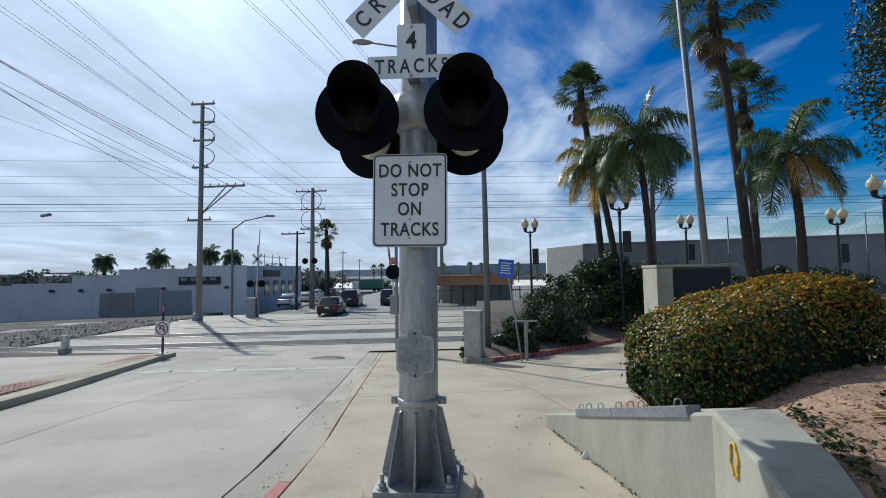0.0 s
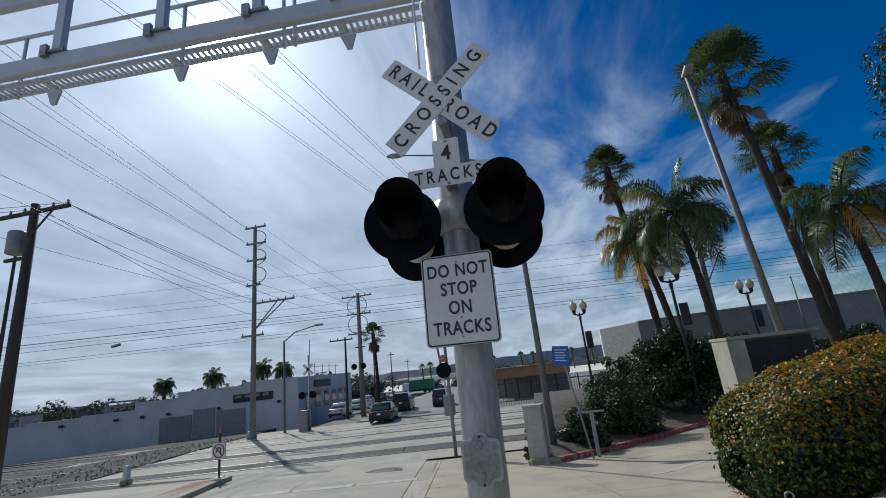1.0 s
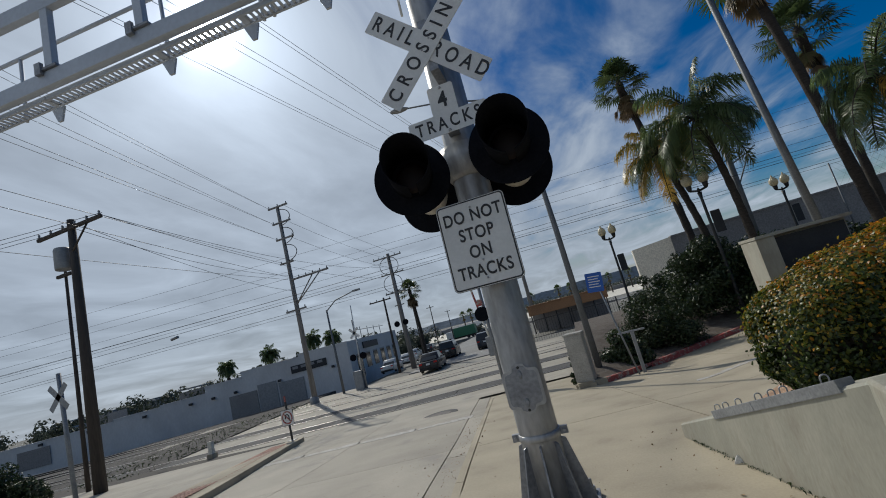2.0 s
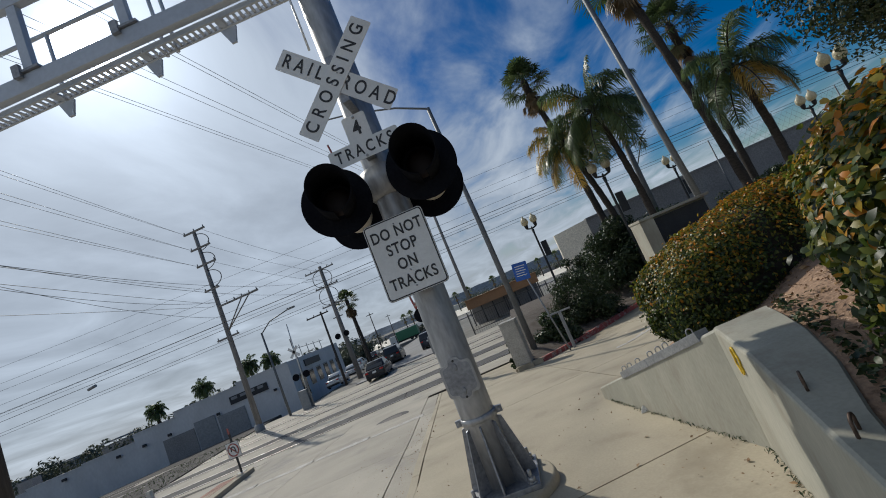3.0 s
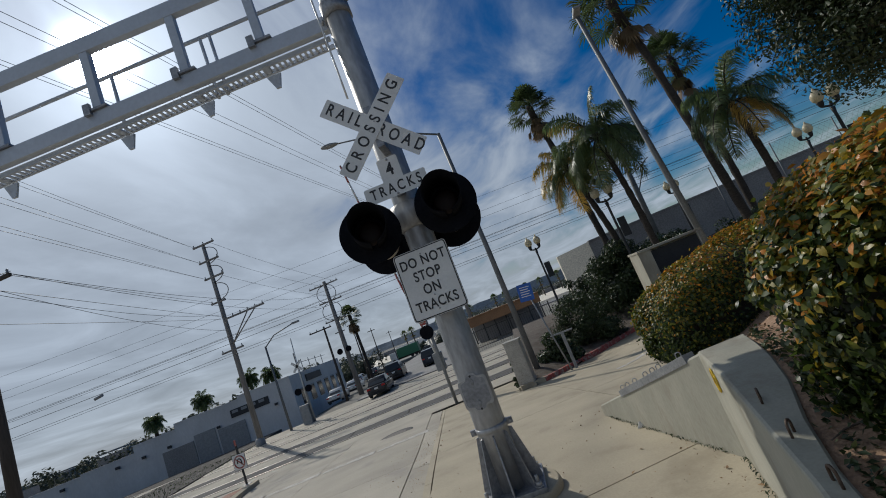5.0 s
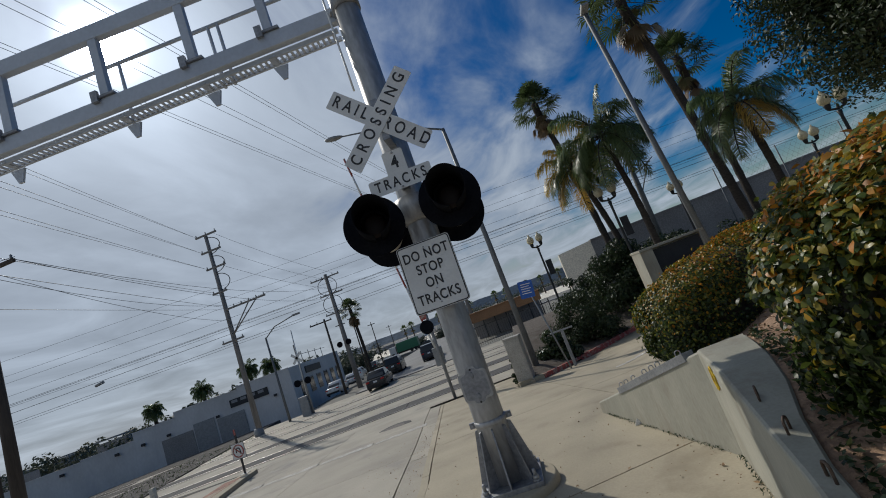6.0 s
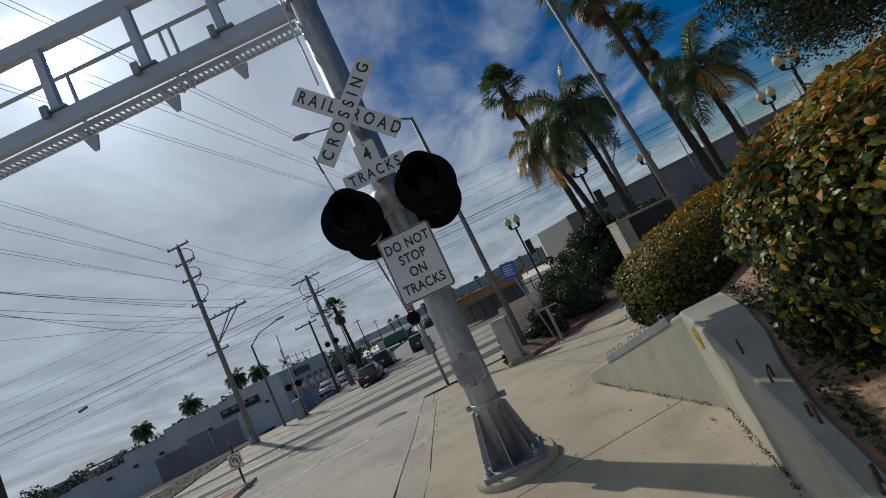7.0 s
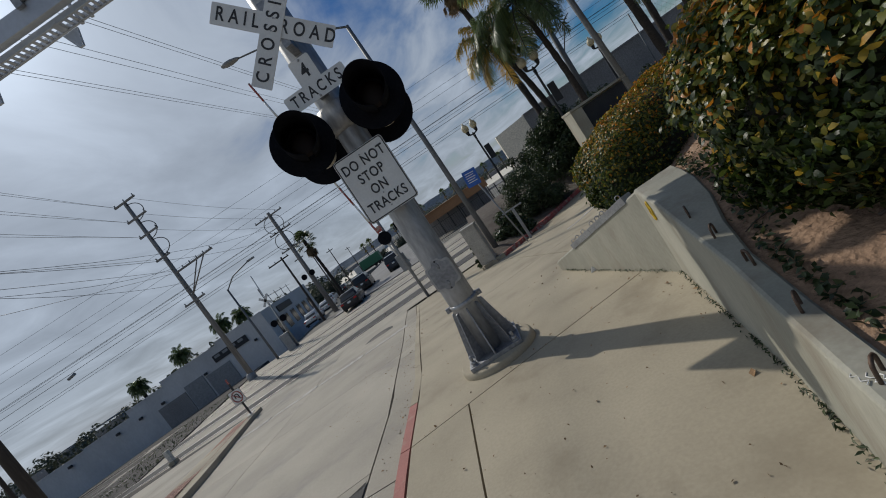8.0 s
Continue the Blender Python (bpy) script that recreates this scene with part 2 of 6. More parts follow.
CARNAVY = mat("dark_blue_car_paint", (0.018, 0.024, 0.04), (0.022, 0.028, 0.046), 0.2, bump=0)
GREENTRUCK = mat("green_box", (0.03, 0.16, 0.085), (0.04, 0.18, 0.10), 0.5)
CHROME = mat("wheel_alloy", (0.55, 0.56, 0.58), rough=0.3, metal=0.9, bump=0)
TAIL = glass_mat("tail_lamp", (0.45, 0.01, 0.01), 0.2)
YELLOWPAINT = mat("yellow_spray_paint", (0.75, 0.50, 0.03), (0.65, 0.42, 0.03), 0.6, scale=20, fine=80)
BRICKRED = mat("brick_paving", (0.34, 0.19, 0.14), (0.27, 0.15, 0.115), 0.9, scale=8, fine=50, vary=0.2)
RUSTHOOP = mat("rusty_steel", (0.16, 0.12, 0.095), (0.10, 0.06, 0.04), 0.6, 0.5, scale=20, fine=90)
RAILSTEEL = mat("rail_steel", (0.45, 0.44, 0.43), (0.28, 0.24, 0.21), 0.35, 0.8, scale=6, fine=30)
WIRE = mat("cable_black", (0.03, 0.03, 0.032), rough=0.6, bump=0)
# distance haze is mixed into this blue-grey base colour
HILL = mat("haze_tinted_hill", (0.21, 0.24, 0.27), (0.17, 0.20, 0.23), 0.95, scale=0.01, fine=0.05, bump=0)
WORNPAINT = mat("worn_white_paint", (0.50, 0.48, 0.45), (0.42, 0.40, 0.36), 0.8, scale=4, fine=40, spots=(0.36, 0.33, 0.29), spot_scale=5, spot_range=(0.48, 0.6), mottle=0.08)
PAPER = mat("white_paper", (0.8, 0.8, 0.78), rough=0.8)
# near-black filler put inside the hedges to keep light from passing
DARKHEDGE = mat("hedge_filler", (0.035, 0.03, 0.022), (0.05, 0.042, 0.03), 0.95)
TWIG = mat("dry_leaf_litter", (0.20, 0.12, 0.06), (0.30, 0.20, 0.11), 0.9, vary=0.4, per="island")

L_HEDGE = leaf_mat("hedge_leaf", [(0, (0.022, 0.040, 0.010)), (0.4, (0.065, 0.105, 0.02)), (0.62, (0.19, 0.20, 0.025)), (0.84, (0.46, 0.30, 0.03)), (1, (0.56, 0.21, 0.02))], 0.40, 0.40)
L_TREE = leaf_mat("tree_leaf", [(0, (0.015, 0.028, 0.010)), (0.6, (0.035, 0.055, 0.016)), (1, (0.075, 0.09, 0.03))], 0.5, 0.22)
L_BUSH = leaf_mat("bush_leaf", [(0, (0.018, 0.032, 0.012)), (0.6, (0.04, 0.065, 0.02)), (1, (0.10, 0.12, 0.05))], 0.45, 0.25)
L_QUEEN = leaf_mat("queen_palm_leaf", [(0, (0.06, 0.10, 0.045)), (0.6, (0.14, 0.19, 0.07)), (0.85, (0.34, 0.27, 0.05)), (1, (0.50, 0.32, 0.07))], 0.36, 0.45)
L_FAN = leaf_mat("fan_palm_leaf", [(0, (0.04, 0.07, 0.025)), (0.6, (0.09, 0.125, 0.045)), (0.85, (0.19, 0.14, 0.075)), (1, (0.25, 0.175, 0.10))], 0.4, 0.42)
L_FAR = leaf_mat("far_leaf", [(0, (0.045, 0.06, 0.045)), (1, (0.11, 0.125, 0.085))], 0.7, 0.2)


# ---- mesh helpers ----
def link_mesh(name, me, material, parent=None, label=""):
    if material is not None:
        me.materials.append(material)
    ob = new(name, me)
    if parent is not None:
        ob.parent = parent
    if label:
        tagged(ob, label)
    return ob


def part(name, bm, material, parent=None, label="", smooth=False):
    me = bpy.data.meshes.new(name)
    bm.normal_update()
    bm.to_mesh(me)
    bm.free()
    if smooth:
        me.polygons.foreach_set("use_smooth", [True] * len(me.polygons))
    return link_mesh(name, me, material, parent, label)


def thing(name, label, category, group="", at=None):
    e = new(name)
    if at is not None:
        e.matrix_basis = at
    return tagged(e, label, category, group)


def box(bm, x0, x1, y0, y1, z0, z1, m=None, bevel=0.0):
    vs = [bm.verts.new((x, y, z)) for z in (z0, z1) for y in (y0, y1) for x in (x0, x1)]
    fs = [bm.faces.new([vs[i] for i in f]) for f in ((0, 2, 3, 1), (4, 5, 7, 6), (0, 1, 5, 4), (2, 6, 7, 3), (0, 4, 6, 2), (1, 3, 7, 5))]
    if bevel:
        es = list({e for f in fs for e in f.edges})
        r = bmesh.ops.bevel(bm, geom=es, offset=bevel, segments=2, affect="EDGES", profile=0.7)
        vs = list({v for f in r["faces"] for v in f.verts} | {v for v in vs if v.is_valid})
    if m is not None:
        for v in vs:
            v.co = m @ v.co
    return bm


def boxm(x0, x1, y0, y1, z0, z1, m=None, bevel=0.0):
    return box(bmesh.new(), x0, x1, y0, y1, z0, z1, m, bevel)


def tube(bm, pts, radii, seg=10, cap=True):
    pts = [Vector(p) for p in pts]
    if not hasattr(radii, "__len__"):
        radii = [radii] * len(pts)
    rings = []
    side = None
    for i, p in enumerate(pts):
        d = (pts[min(i + 1, len(pts) - 1)] - pts[max(i - 1, 0)]).normalized()
        if side is None:
            side = d.orthogonal().normalized()
        side = (side - d * side.dot(d)).normalized()
        up = d.cross(side)
        rings.append([bm.verts.new(p + (side * math.cos(a) + up * math.sin(a)) * radii[i]) for a in (2 * math.pi * k / seg for k in range(seg))])
    for a, b in zip(rings, rings[1:]):
        for k in range(seg):
            f = bm.faces.new((a[k], a[(k + 1) % seg], b[(k + 1) % seg], b[k]))
            f.smooth = True
    if cap:
        bm.faces.new(rings[0][::-1]), bm.faces.new(rings[-1])
    return bm


def tubem(pts, radii, seg=10, cap=True):
    return tube(bmesh.new(), pts, radii, seg, cap)


def lathe(bm, prof, seg=24, m=None):
    """Turn (radius, height) pairs round z."""
    rings = []
    for r, z in prof:
        rings.append([bm.verts.new((r * math.cos(a), r * math.sin(a), z)) for a in (2 * math.pi * k / seg for k in range(seg))])
    for a, b in zip(rings, rings[1:]):
        for k in range(seg):
            bm.faces.new((a[k], a[(k + 1) % seg], b[(k + 1) % seg], b[k])).smooth = True
    bm.faces.new(rings[0][::-1]), bm.faces.new(rings[-1])
    if m is not None:
        for ring in rings:
            for v in ring:
                v.co = m @ v.co
    return bm


def prism(bm, outline, depth, m=None):
    """An outline of (x, z) pairs, extruded along y from 0 to depth."""
    a = [bm.verts.new((x, 0, z)) for x, z in outline]
    b = [bm.verts.new((x, depth, z)) for x, z in outline]
    bm.faces.new(a), bm.faces.new(b[::-1])
    k = len(a)
    for i in range(k):
        bm.faces.new((a[i], b[i], b[(i + 1) % k], a[(i + 1) % k]))
    if m is not None:
        for v in a + b:
            v.co = m @ v.co
    return bm


def prismm(outline, depth, m=None):
    return prism(bmesh.new(), outline, depth, m)


def solid(bm, plan, z0, z1):
    """A plan of (x, y) pairs between the heights z0 and z1, each a number or one a corner."""
    k = len(plan)
    z0 = z0 if hasattr(z0, "__len__") else [z0] * k
    z1 = z1 if hasattr(z1, "__len__") else [z1] * k
    a = [bm.verts.new((x, y, z)) for (x, y), z in zip(plan, z0)]
    b = [bm.verts.new((x, y, z)) for (x, y), z in zip(plan, z1)]
    bm.faces.new(a[::-1]), bm.faces.new(b)
    for i in range(k):
        bm.faces.new((a[i], a[(i + 1) % k], b[(i + 1) % k], b[i]))
    bmesh.ops.recalc_face_normals(bm, faces=bm.faces)
    return bm


def rounded(w, h, r, n=4):
    pts = []
    for cx, cz, a0 in ((w / 2 - r, h / 2 - r, 0), (-w / 2 + r, h / 2 - r, 90), (-w / 2 + r, -h / 2 + r, 180), (w / 2 - r, -h / 2 + r, 270)):
        for i in range(n + 1):
            a = radians(a0 + 90 * i / n)
            pts.append((cx + r * math.cos(a), cz + r * math.sin(a)))
    return pts


def lettering(name, text, size, parent, m, material=None, spacing=1.0, bold=0.006, squeeze=0.86):
    """Raised letters, facing -y, centred on m."""
    cu = bpy.data.curves.new(name, "FONT")
    cu.body, cu.size, cu.align_x, cu.align_y, cu.extrude, cu.space_character, cu.offset = text, size, "CENTER", "CENTER", 0.0012, spacing, bold
    ob = bpy.data.objects.new(name, cu)
    scene.collection.objects.link(ob)
    dg = bpy.context.evaluated_depsgraph_get()
    me = bpy.data.meshes.new_from_object(ob.evaluated_get(dg))
    bpy.data.objects.remove(ob)
    bpy.data.curves.remove(cu)
    whole = bmesh.new()
    whole.from_mesh(me)
    bpy.data.meshes.remove(me)
    bmesh.ops.transform(whole, matrix=m @ Matrix.Diagonal((squeeze, 1, 1, 1)) @ pose(0, 0, 0, 90, 0, 0), verts=whole.verts)
    bmesh.ops.remove_doubles(whole, verts=whole.verts, dist=1e-6)
    todo = set(whole.faces)
    while todo:
        island, stack = set(), [todo.pop()]
        while stack:
            f = stack.pop()
            island.add(f)
            for e in f.edges:
                for g in e.link_faces:
                    if g in todo:
                        todo.discard(g)
                        stack.append(g)
        letter, made = bmesh.new(), {}
        for f in island:
            for v in f.verts:
                if v not in made:
                    made[v] = letter.verts.new(v.co)
            letter.faces.new([made[v] for v in f.verts])
        part("letter", letter, material or BLACKINK, parent)
    whole.free()


def leaves(name, centres, normals, size, tints, material, parent, ratio=0.5, fold=0.25, seed=1, full=False):
    """Many small leaves: a folded pair of faces each, or a fuller cupped blade."""
    rng = np.random.default_rng(seed)
    k = len(centres)
    nrm = normals + rng.normal(0, 0.55, (k, 3))
    nrm /= np.linalg.norm(nrm, axis=1)[:, None] + 1e-9
    d = rng.normal(0, 1, (k, 3))
    d -= nrm * np.sum(d * nrm, axis=1)[:, None]
    d /= np.linalg.norm(d, axis=1)[:, None] + 1e-9
    s = np.cross(nrm, d)
    L = (size * rng.uniform(0.65, 1.35, k))[:, None]
    if full:
        v = np.empty((k, 6, 3))
        for i, (al, sw, lift) in enumerate(((-0.5, 0, 0), (-0.16, 0.5, 0.5), (0.20, 0.42, 0.5), (0.5, 0, -0.2), (0.20, -0.42, 0.5), (-0.16, -0.5, 0.5))):
            v[:, i] = centres + d * L * al + s * L * ratio * sw + nrm * L * fold * lift * 0.6
        tri = np.arange(k)[:, None] * 6 + np.array([[0, 1, 5, 1, 4, 5, 1, 2, 4, 2, 3, 4]])
        return fast_mesh(name, v.reshape(-1, 3), tri.reshape(-1, 3), np.repeat(tints, 6), material, parent)
    v = np.empty((k, 4, 3))
    v[:, 0] = centres - d * L * 0.5
    v[:, 1] = centres + s * L * ratio * 0.5 + nrm * L * fold * 0.5
    v[:, 2] = centres + d * L * 0.5
    v[:, 3] = centres - s * L * ratio * 0.5 + nrm * L * fold * 0.5
    tri = np.arange(k)[:, None] * 4 + np.array([[0, 1, 2, 0, 2, 3]])
    return fast_mesh(name, v.reshape(-1, 3), tri.reshape(-1, 3), np.repeat(tints, 4), material, parent)


def fast_mesh(name, verts, tris, tint, material, parent):
    me = bpy.data.meshes.new(name)
    me.vertices.add(len(verts))
    me.vertices.foreach_set("co", np.asarray(verts, dtype=np.float32).ravel())
    me.loops.add(len(tris) * 3)
    me.loops.foreach_set("vertex_index", np.asarray(tris, dtype=np.int32).ravel())
    me.polygons.add(len(tris))
    me.polygons.foreach_set("loop_start", np.arange(0, len(tris) * 3, 3, dtype=np.int32))
    if tint is not None:
        a = me.attributes.new("tint", "FLOAT", "POINT")
        a.data.foreach_set("value", np.asarray(tint, dtype=np.float32))
    me.update(calc_edges=True)
    return link_mesh(name, me, material, parent)


# ---- ground profile ----
PY = [-60, -1, 2.5, 12, 16, 24, 60, 140, 260, 5000]
PZ = [1.2, 0.05, -0.17, -1.1, -1.35, -1.45, -1.7, -3.2, -3.6, -3.6]
KY = [-40, -8, -1, 1.5, 2.6, 6, 12, 14.2, 20]
KX = [2.4, -0.55, -1.10, -1.27, -1.455, -2.03, -3.03, -3.35, -4.2]


def prof(y):
    return float(np.interp(y, PY, PZ))


def kerb_x(y):
    return float(np.interp(y, KY, KX))


def walk_z(x, y):
    return prof(y) + 0.09 * min(max(x - 3.0, 0.0), 14.0) * min(max((y + 4) / 8, 0.0), 1.0)


def road_z(x, y):
    return prof(y) - 0.11 * min(max((11.5 - y) / 5, 0.0), 1.0)


def sheet(name, xs, ys, zf, material, parent=None, label="", category="", thick=0.0):
    bm = bmesh.new()
    g = [[bm.verts.new((x, y, zf(x, y))) for x in xs] for y in ys]
    for j in range(len(ys) - 1):
        for i in range(len(xs) - 1):
            bm.faces.new((g[j][i], g[j][i + 1], g[j + 1][i + 1], g[j + 1][i])).smooth = True
    ob = part(name, bm, material, parent)
    return tagged(ob, label, category, kind="structure") if label else ob


def ground_drop(x, y):
    """The railway land lies lower to one side of the road."""
    return 1.5 * min(max((-21 - x) / 14, 0), 1) * min(max((y - 10) / 16, 0), 1) * min(max((200 - y) / 100, 0), 1)


FAR_YS = [-400, -60, -20, -8, -1, 2.5, 6, 9, 12, 16, 24, 40, 60, 140, 260, 700, 1500, 3000, 4900]
ground = sheet("ground", [-4000, -1000, -300, -80, -45, -35, -28, -21, -10, -3, 3, 10, 17, 30, 80, 300, 1000, 4000], FAR_YS,
               lambda x, y: prof(y) - 0.2 - ground_drop(x, y), FARGROUND, None, "flat bare grey-brown ground reaching the horizon", "ground")

# ---- road, kerb and pavement beds ----
road = sheet("road", [-45, -30, -20, -14, -9, -5, -2, 1, 6, 14, 30, 60], [-40, -8, -1, 2.5, 6, 9, 12, 14.5], lambda x, y: road_z(x, y) - 0.05, JOINT, None,
             "pale concrete road in large jointed slabs", "road")
far_road = tagged(part("asphalt_road", solid(bmesh.new(), [(-15.5, 36), (-5.2, 36), (-9.2, 62), (-19.6, 62)], -1.75, [-1.46, -1.46, -1.66, -1.66]), FARASPHALT),
                  "old grey asphalt road beyond the railway", "road", kind="structure")
road_bits = [(62, 140), (140, 260)]
for a, b in road_bits:
    za, zb = prof(a) + 0.04, prof(b) + 0.04
    xa, xb = -7.2 - (a - 48) * 0.14, -7.2 - (b - 48) * 0.14
    tagged(part("asphalt_road", solid(bmesh.new(), [(xa - 10.4, a), (xa, a), (xb, b), (xb - 10.4, b)], [za - .3, za - .3, zb - .3, zb - .3], [za, za, zb, zb]), FARASPHALT),
           "old grey asphalt road running downhill", "road", kind="structure")
tagged(part("asphalt_road", solid(bmesh.new(), [(-160, 118), (120, 128), (120, 141), (-160, 131)], -3.6, prof(128) + 0.12), FARASPHALT),
       "wide grey cross street at the bottom of the hill", "road", kind="structure")
pavement = sheet("pavement", [-4.4, -2, 0, 2, 5, 9, 14, 24, 40], [-40, -8, -1, 2.5, 6, 9, 12, 16, 24, 34],
                 lambda x, y: min(walk_z(x, y), road_z(x, y)) - 0.06, JOINT, None,
                 "pale concrete pavement and driveway apron in jointed slabs", "pavement")


# ---- railway tracks across the road ----
HEAD = Vector((-0.14, 0.99, 0)).normalized()
SIDE = Vector((0.99, 0.14, 0)).normalized()
TRACK_O = Vector((-3.4, 0, 0))


def track(u, panel):
    """One level-crossing track: dark panels between and beside two rails."""
    t = thing("railway_track", "level railway track with steel rails set in dark crossing panels" if panel else "railway track of steel rails set flush in pale concrete",
              "railway track", "tracks of the crossing")
    c = TRACK_O + HEAD * u
    z = prof(c.y) + 0.012
    m = Matrix.Translation((c.x, c.y, z)) @ pose(0, 0, 0, 0, 0, math.degrees(math.atan2(SIDE.y, SIDE.x)))
    for s in (-0.75, 0.75):
        part("rail", boxm(-70, 70, s - 0.036, s + 0.036, -0.12, 0.02, m, 0.008), RAILSTEEL, t, "steel rail with a worn bright head")
        for o in (-0.085, 0.085):
            part("flangeway", boxm(-70, 70, s + o - 0.03, s + o + 0.03, -0.1, 0.006, m), RUBBER, t)
    k = -24.0
    while k < 12:
        part("crossing_panel", boxm(k + 0.02, k + 2.98, -0.62, 0.62, -0.1, 0.012, m), ASPHALT if panel else ROADCON, t)
        k += 3.0
    return t


for u, panel in ((18.0, True), (22.4, True), (27.2, False), (31.6, False)):
    track(u, panel)
apron = bmesh.new()
ap = [[None] * 12 for _ in range(14)]
for i in range(14):
    for j in range(12):
        u, v = 14.3 + 23.0 * i / 13, -19.0 + 34 * j / 11
        q = TRACK_O + HEAD * u + SIDE * v
        ap[i][j] = apron.verts.new((q.x, q.y, prof((TRACK_O + HEAD * u).y) - 0.004))
for i in range(13):
    for j in range(11):
        apron.faces.new((ap[i][j], ap[i][j + 1], ap[i + 1][j + 1], ap[i + 1][j]))
tagged(part("crossing_apron", apron, ROADCON), "worn pale concrete apron between the tracks", "road", kind="structure")
tagged(part("track_bed", solid(bmesh.new(), [(-80, 6), (-21.5, 13.5), (-24.5, 38), (-90, 24)], -4, [-1.7, -1.32, -1.5, -2.9]), BALLAST), "dark ballast track bed with weeds beside the road", "ballast", kind="structure")


# ---- crossing signal mast with its cantilever ----
def signal_mast():
    mast = thing("crossing_signal_mast", "galvanised steel railway crossing mast with cantilever, black lights, white signs", "crossing signal")
    px, py, zb = 0.0, 0.36, prof(0.36)
    part("pole", tubem([(px - 0.015, py, zb + 0.1), (px, py, 1.0), (px + 0.03, py, 3.0), (px + 0.10, py, 7.6)], [0.172, 0.171, 0.168, 0.16], 32), STEEL, mast, "round galvanised steel pole, streaked")
    # foundation, base plate, gussets, bolts
    part("foundation", lathe(bmesh.new(), [(0.495, zb - 0.2), (0.495, zb + 0.045), (0.485, zb + 0.085), (0.465, zb + 0.102)], 36, Matrix.Translation((px, py, 0))), CONCRETE, mast, "round concrete footing")
    part("base_plate", boxm(-0.335, 0.335, -0.335, 0.335, 0.10, 0.15, Matrix.Translation((px, py, zb)), 0.006), PLATE, mast, "square steel base plate")
    for k in range(8):
        a = radians(45 * k)
        m = Matrix.Translation((px, py, zb + 0.15)) @ pose(0, 0, 0, 0, 0, math.degrees(a))
        part("gusset", prismm([(0.15, 0.0), (0.325, 0.0), (0.325, 0.035), (0.205, 0.565), (0.15, 0.585)], 0.016, m @ Matrix.Translation((0, -0.008, 0))), PLATE, mast)
    for sx in (-1, 1):
        for sy in (-1, 1):
            b = bmesh.new()
            m = Matrix.Translation((px + sx * 0.27, py + sy * 0.27, zb + 0.15))
            lathe(b, [(0.045, 0), (0.045, 0.012)], 16, m), lathe(b, [(0.034, 0.012), (0.034, 0.05)], 6, m), lathe(b, [(0.018, 0.05), (0.018, 0.11), (0.012, 0.115)], 12, m)
            part("anchor_bolt", b, STEEL, mast, "steel anchor bolt with nut")
    band = lathe(bmesh.new(), [(0.174, -0.03), (0.183, -0.026), (0.183, 0.026), (0.174, 0.03)], 32, Matrix.Translation((px, py, zb + 0.78)))
    clamp = part("band_clamp", band, STEEL, mast, "steel band clamp with bolted ears")
    for s in (-1, 1):
        part("ear", boxm(-0.035, 0.035, -0.02, 0.02, -0.032, 0.032, Matrix.Translation((px + s * 0.205, py, zb + 0.78)), 0.004), PLATE, clamp)
        part("bolt", tubem([(px + s * 0.212, py - 0.045, zb + 0.78), (px + s * 0.212, py + 0.045, zb + 0.78)], 0.012, 8), STEEL, clamp)
    # embossed access plate
    def plate_outline(g):
        w, h, r = 0.158 + g, 0.155 + g, 0.035
        o = []
        for sx, sz in ((1, -1), (1, 1), (-1, 1), (-1, -1)):
            c = [(sx * w, sz * (h - r)), (sx * (w - r * 0.3), sz * (h - 0.3 * r)), (sx * (w - r), sz * h), (sx * 0.085, sz * h), (sx * 0.062, sz * (h + 0.012)), (sx * 0.05, sz * (h + 0.04)), (sx * 0.02, sz * (h + 0.052))]
            o += c if sx * sz > 0 else c[::-1]
        return o
    zc = 1.165
    cover = part("access_cover", prismm(plate_outline(0.0), 0.012, Matrix.Translation((px, py - 0.188, zc))), STEEL, mast, "scalloped metal access cover")
    part("raised_panel", prismm(plate_outline(-0.022), 0.006, Matrix.Translation((px, py - 0.193, zc))), PLATE, cover)
    for dz in (-0.115, 0.115):
        part("slot", lathe(bmesh.new(), [(0.02, 0), (0.02, 0.004), (0.012, 0.008)], 14, Matrix.Translation((px, py - 0.193, zc + dz)) @ Matrix.Diagonal((1, 1, 1.9, 1)) @ pose(0, 0, 0, 90)), GREYMETAL, cover)
    for dz in (-0.175, 0.175):
        part("screw", lathe(bmesh.new(), [(0.012, 0), (0.012, 0.006)], 10, Matrix.Translation((px, py - 0.19, zc + dz)) @ pose(0, 0, 0, 90)), BLACKINK, cover)
    # DO NOT STOP ON TRACKS
    lean = Matrix.Translation((0.0, 0.0, 2.432)) @ pose(0, 0, 0, 0, 1.0, 0)
    sign = part("regulatory_sign", prismm(rounded(0.61, 0.762, 0.04), 0.006, lean), BLACKINK, mast, "white sign with black border and black words do not stop on tracks")
    part("border_outer", prismm(rounded(0.604, 0.756, 0.038), 0.0022, lean @ Matrix.Translation((0, -0.0022, 0))), WHITESIGN, sign)
    part("border_line", prismm(rounded(0.592, 0.744, 0.034), 0.0022, lean @ Matrix.Translation((0, -0.0044, 0))), BLACKINK, sign)
    part("face", prismm(rounded(0.568, 0.720, 0.026), 0.0022, lean @ Matrix.Translation((0, -0.0066, 0))), WHITESIGN, sign)
    for text, z in (("DO NOT", 0.235), ("STOP", 0.078), ("ON", -0.078), ("TRACKS", -0.243)):
        lettering("legend", text, 0.150, sign, lean @ Matrix.Translation((0, -0.0088, z)), spacing=1.10, bold=0.0025, squeeze=0.80)
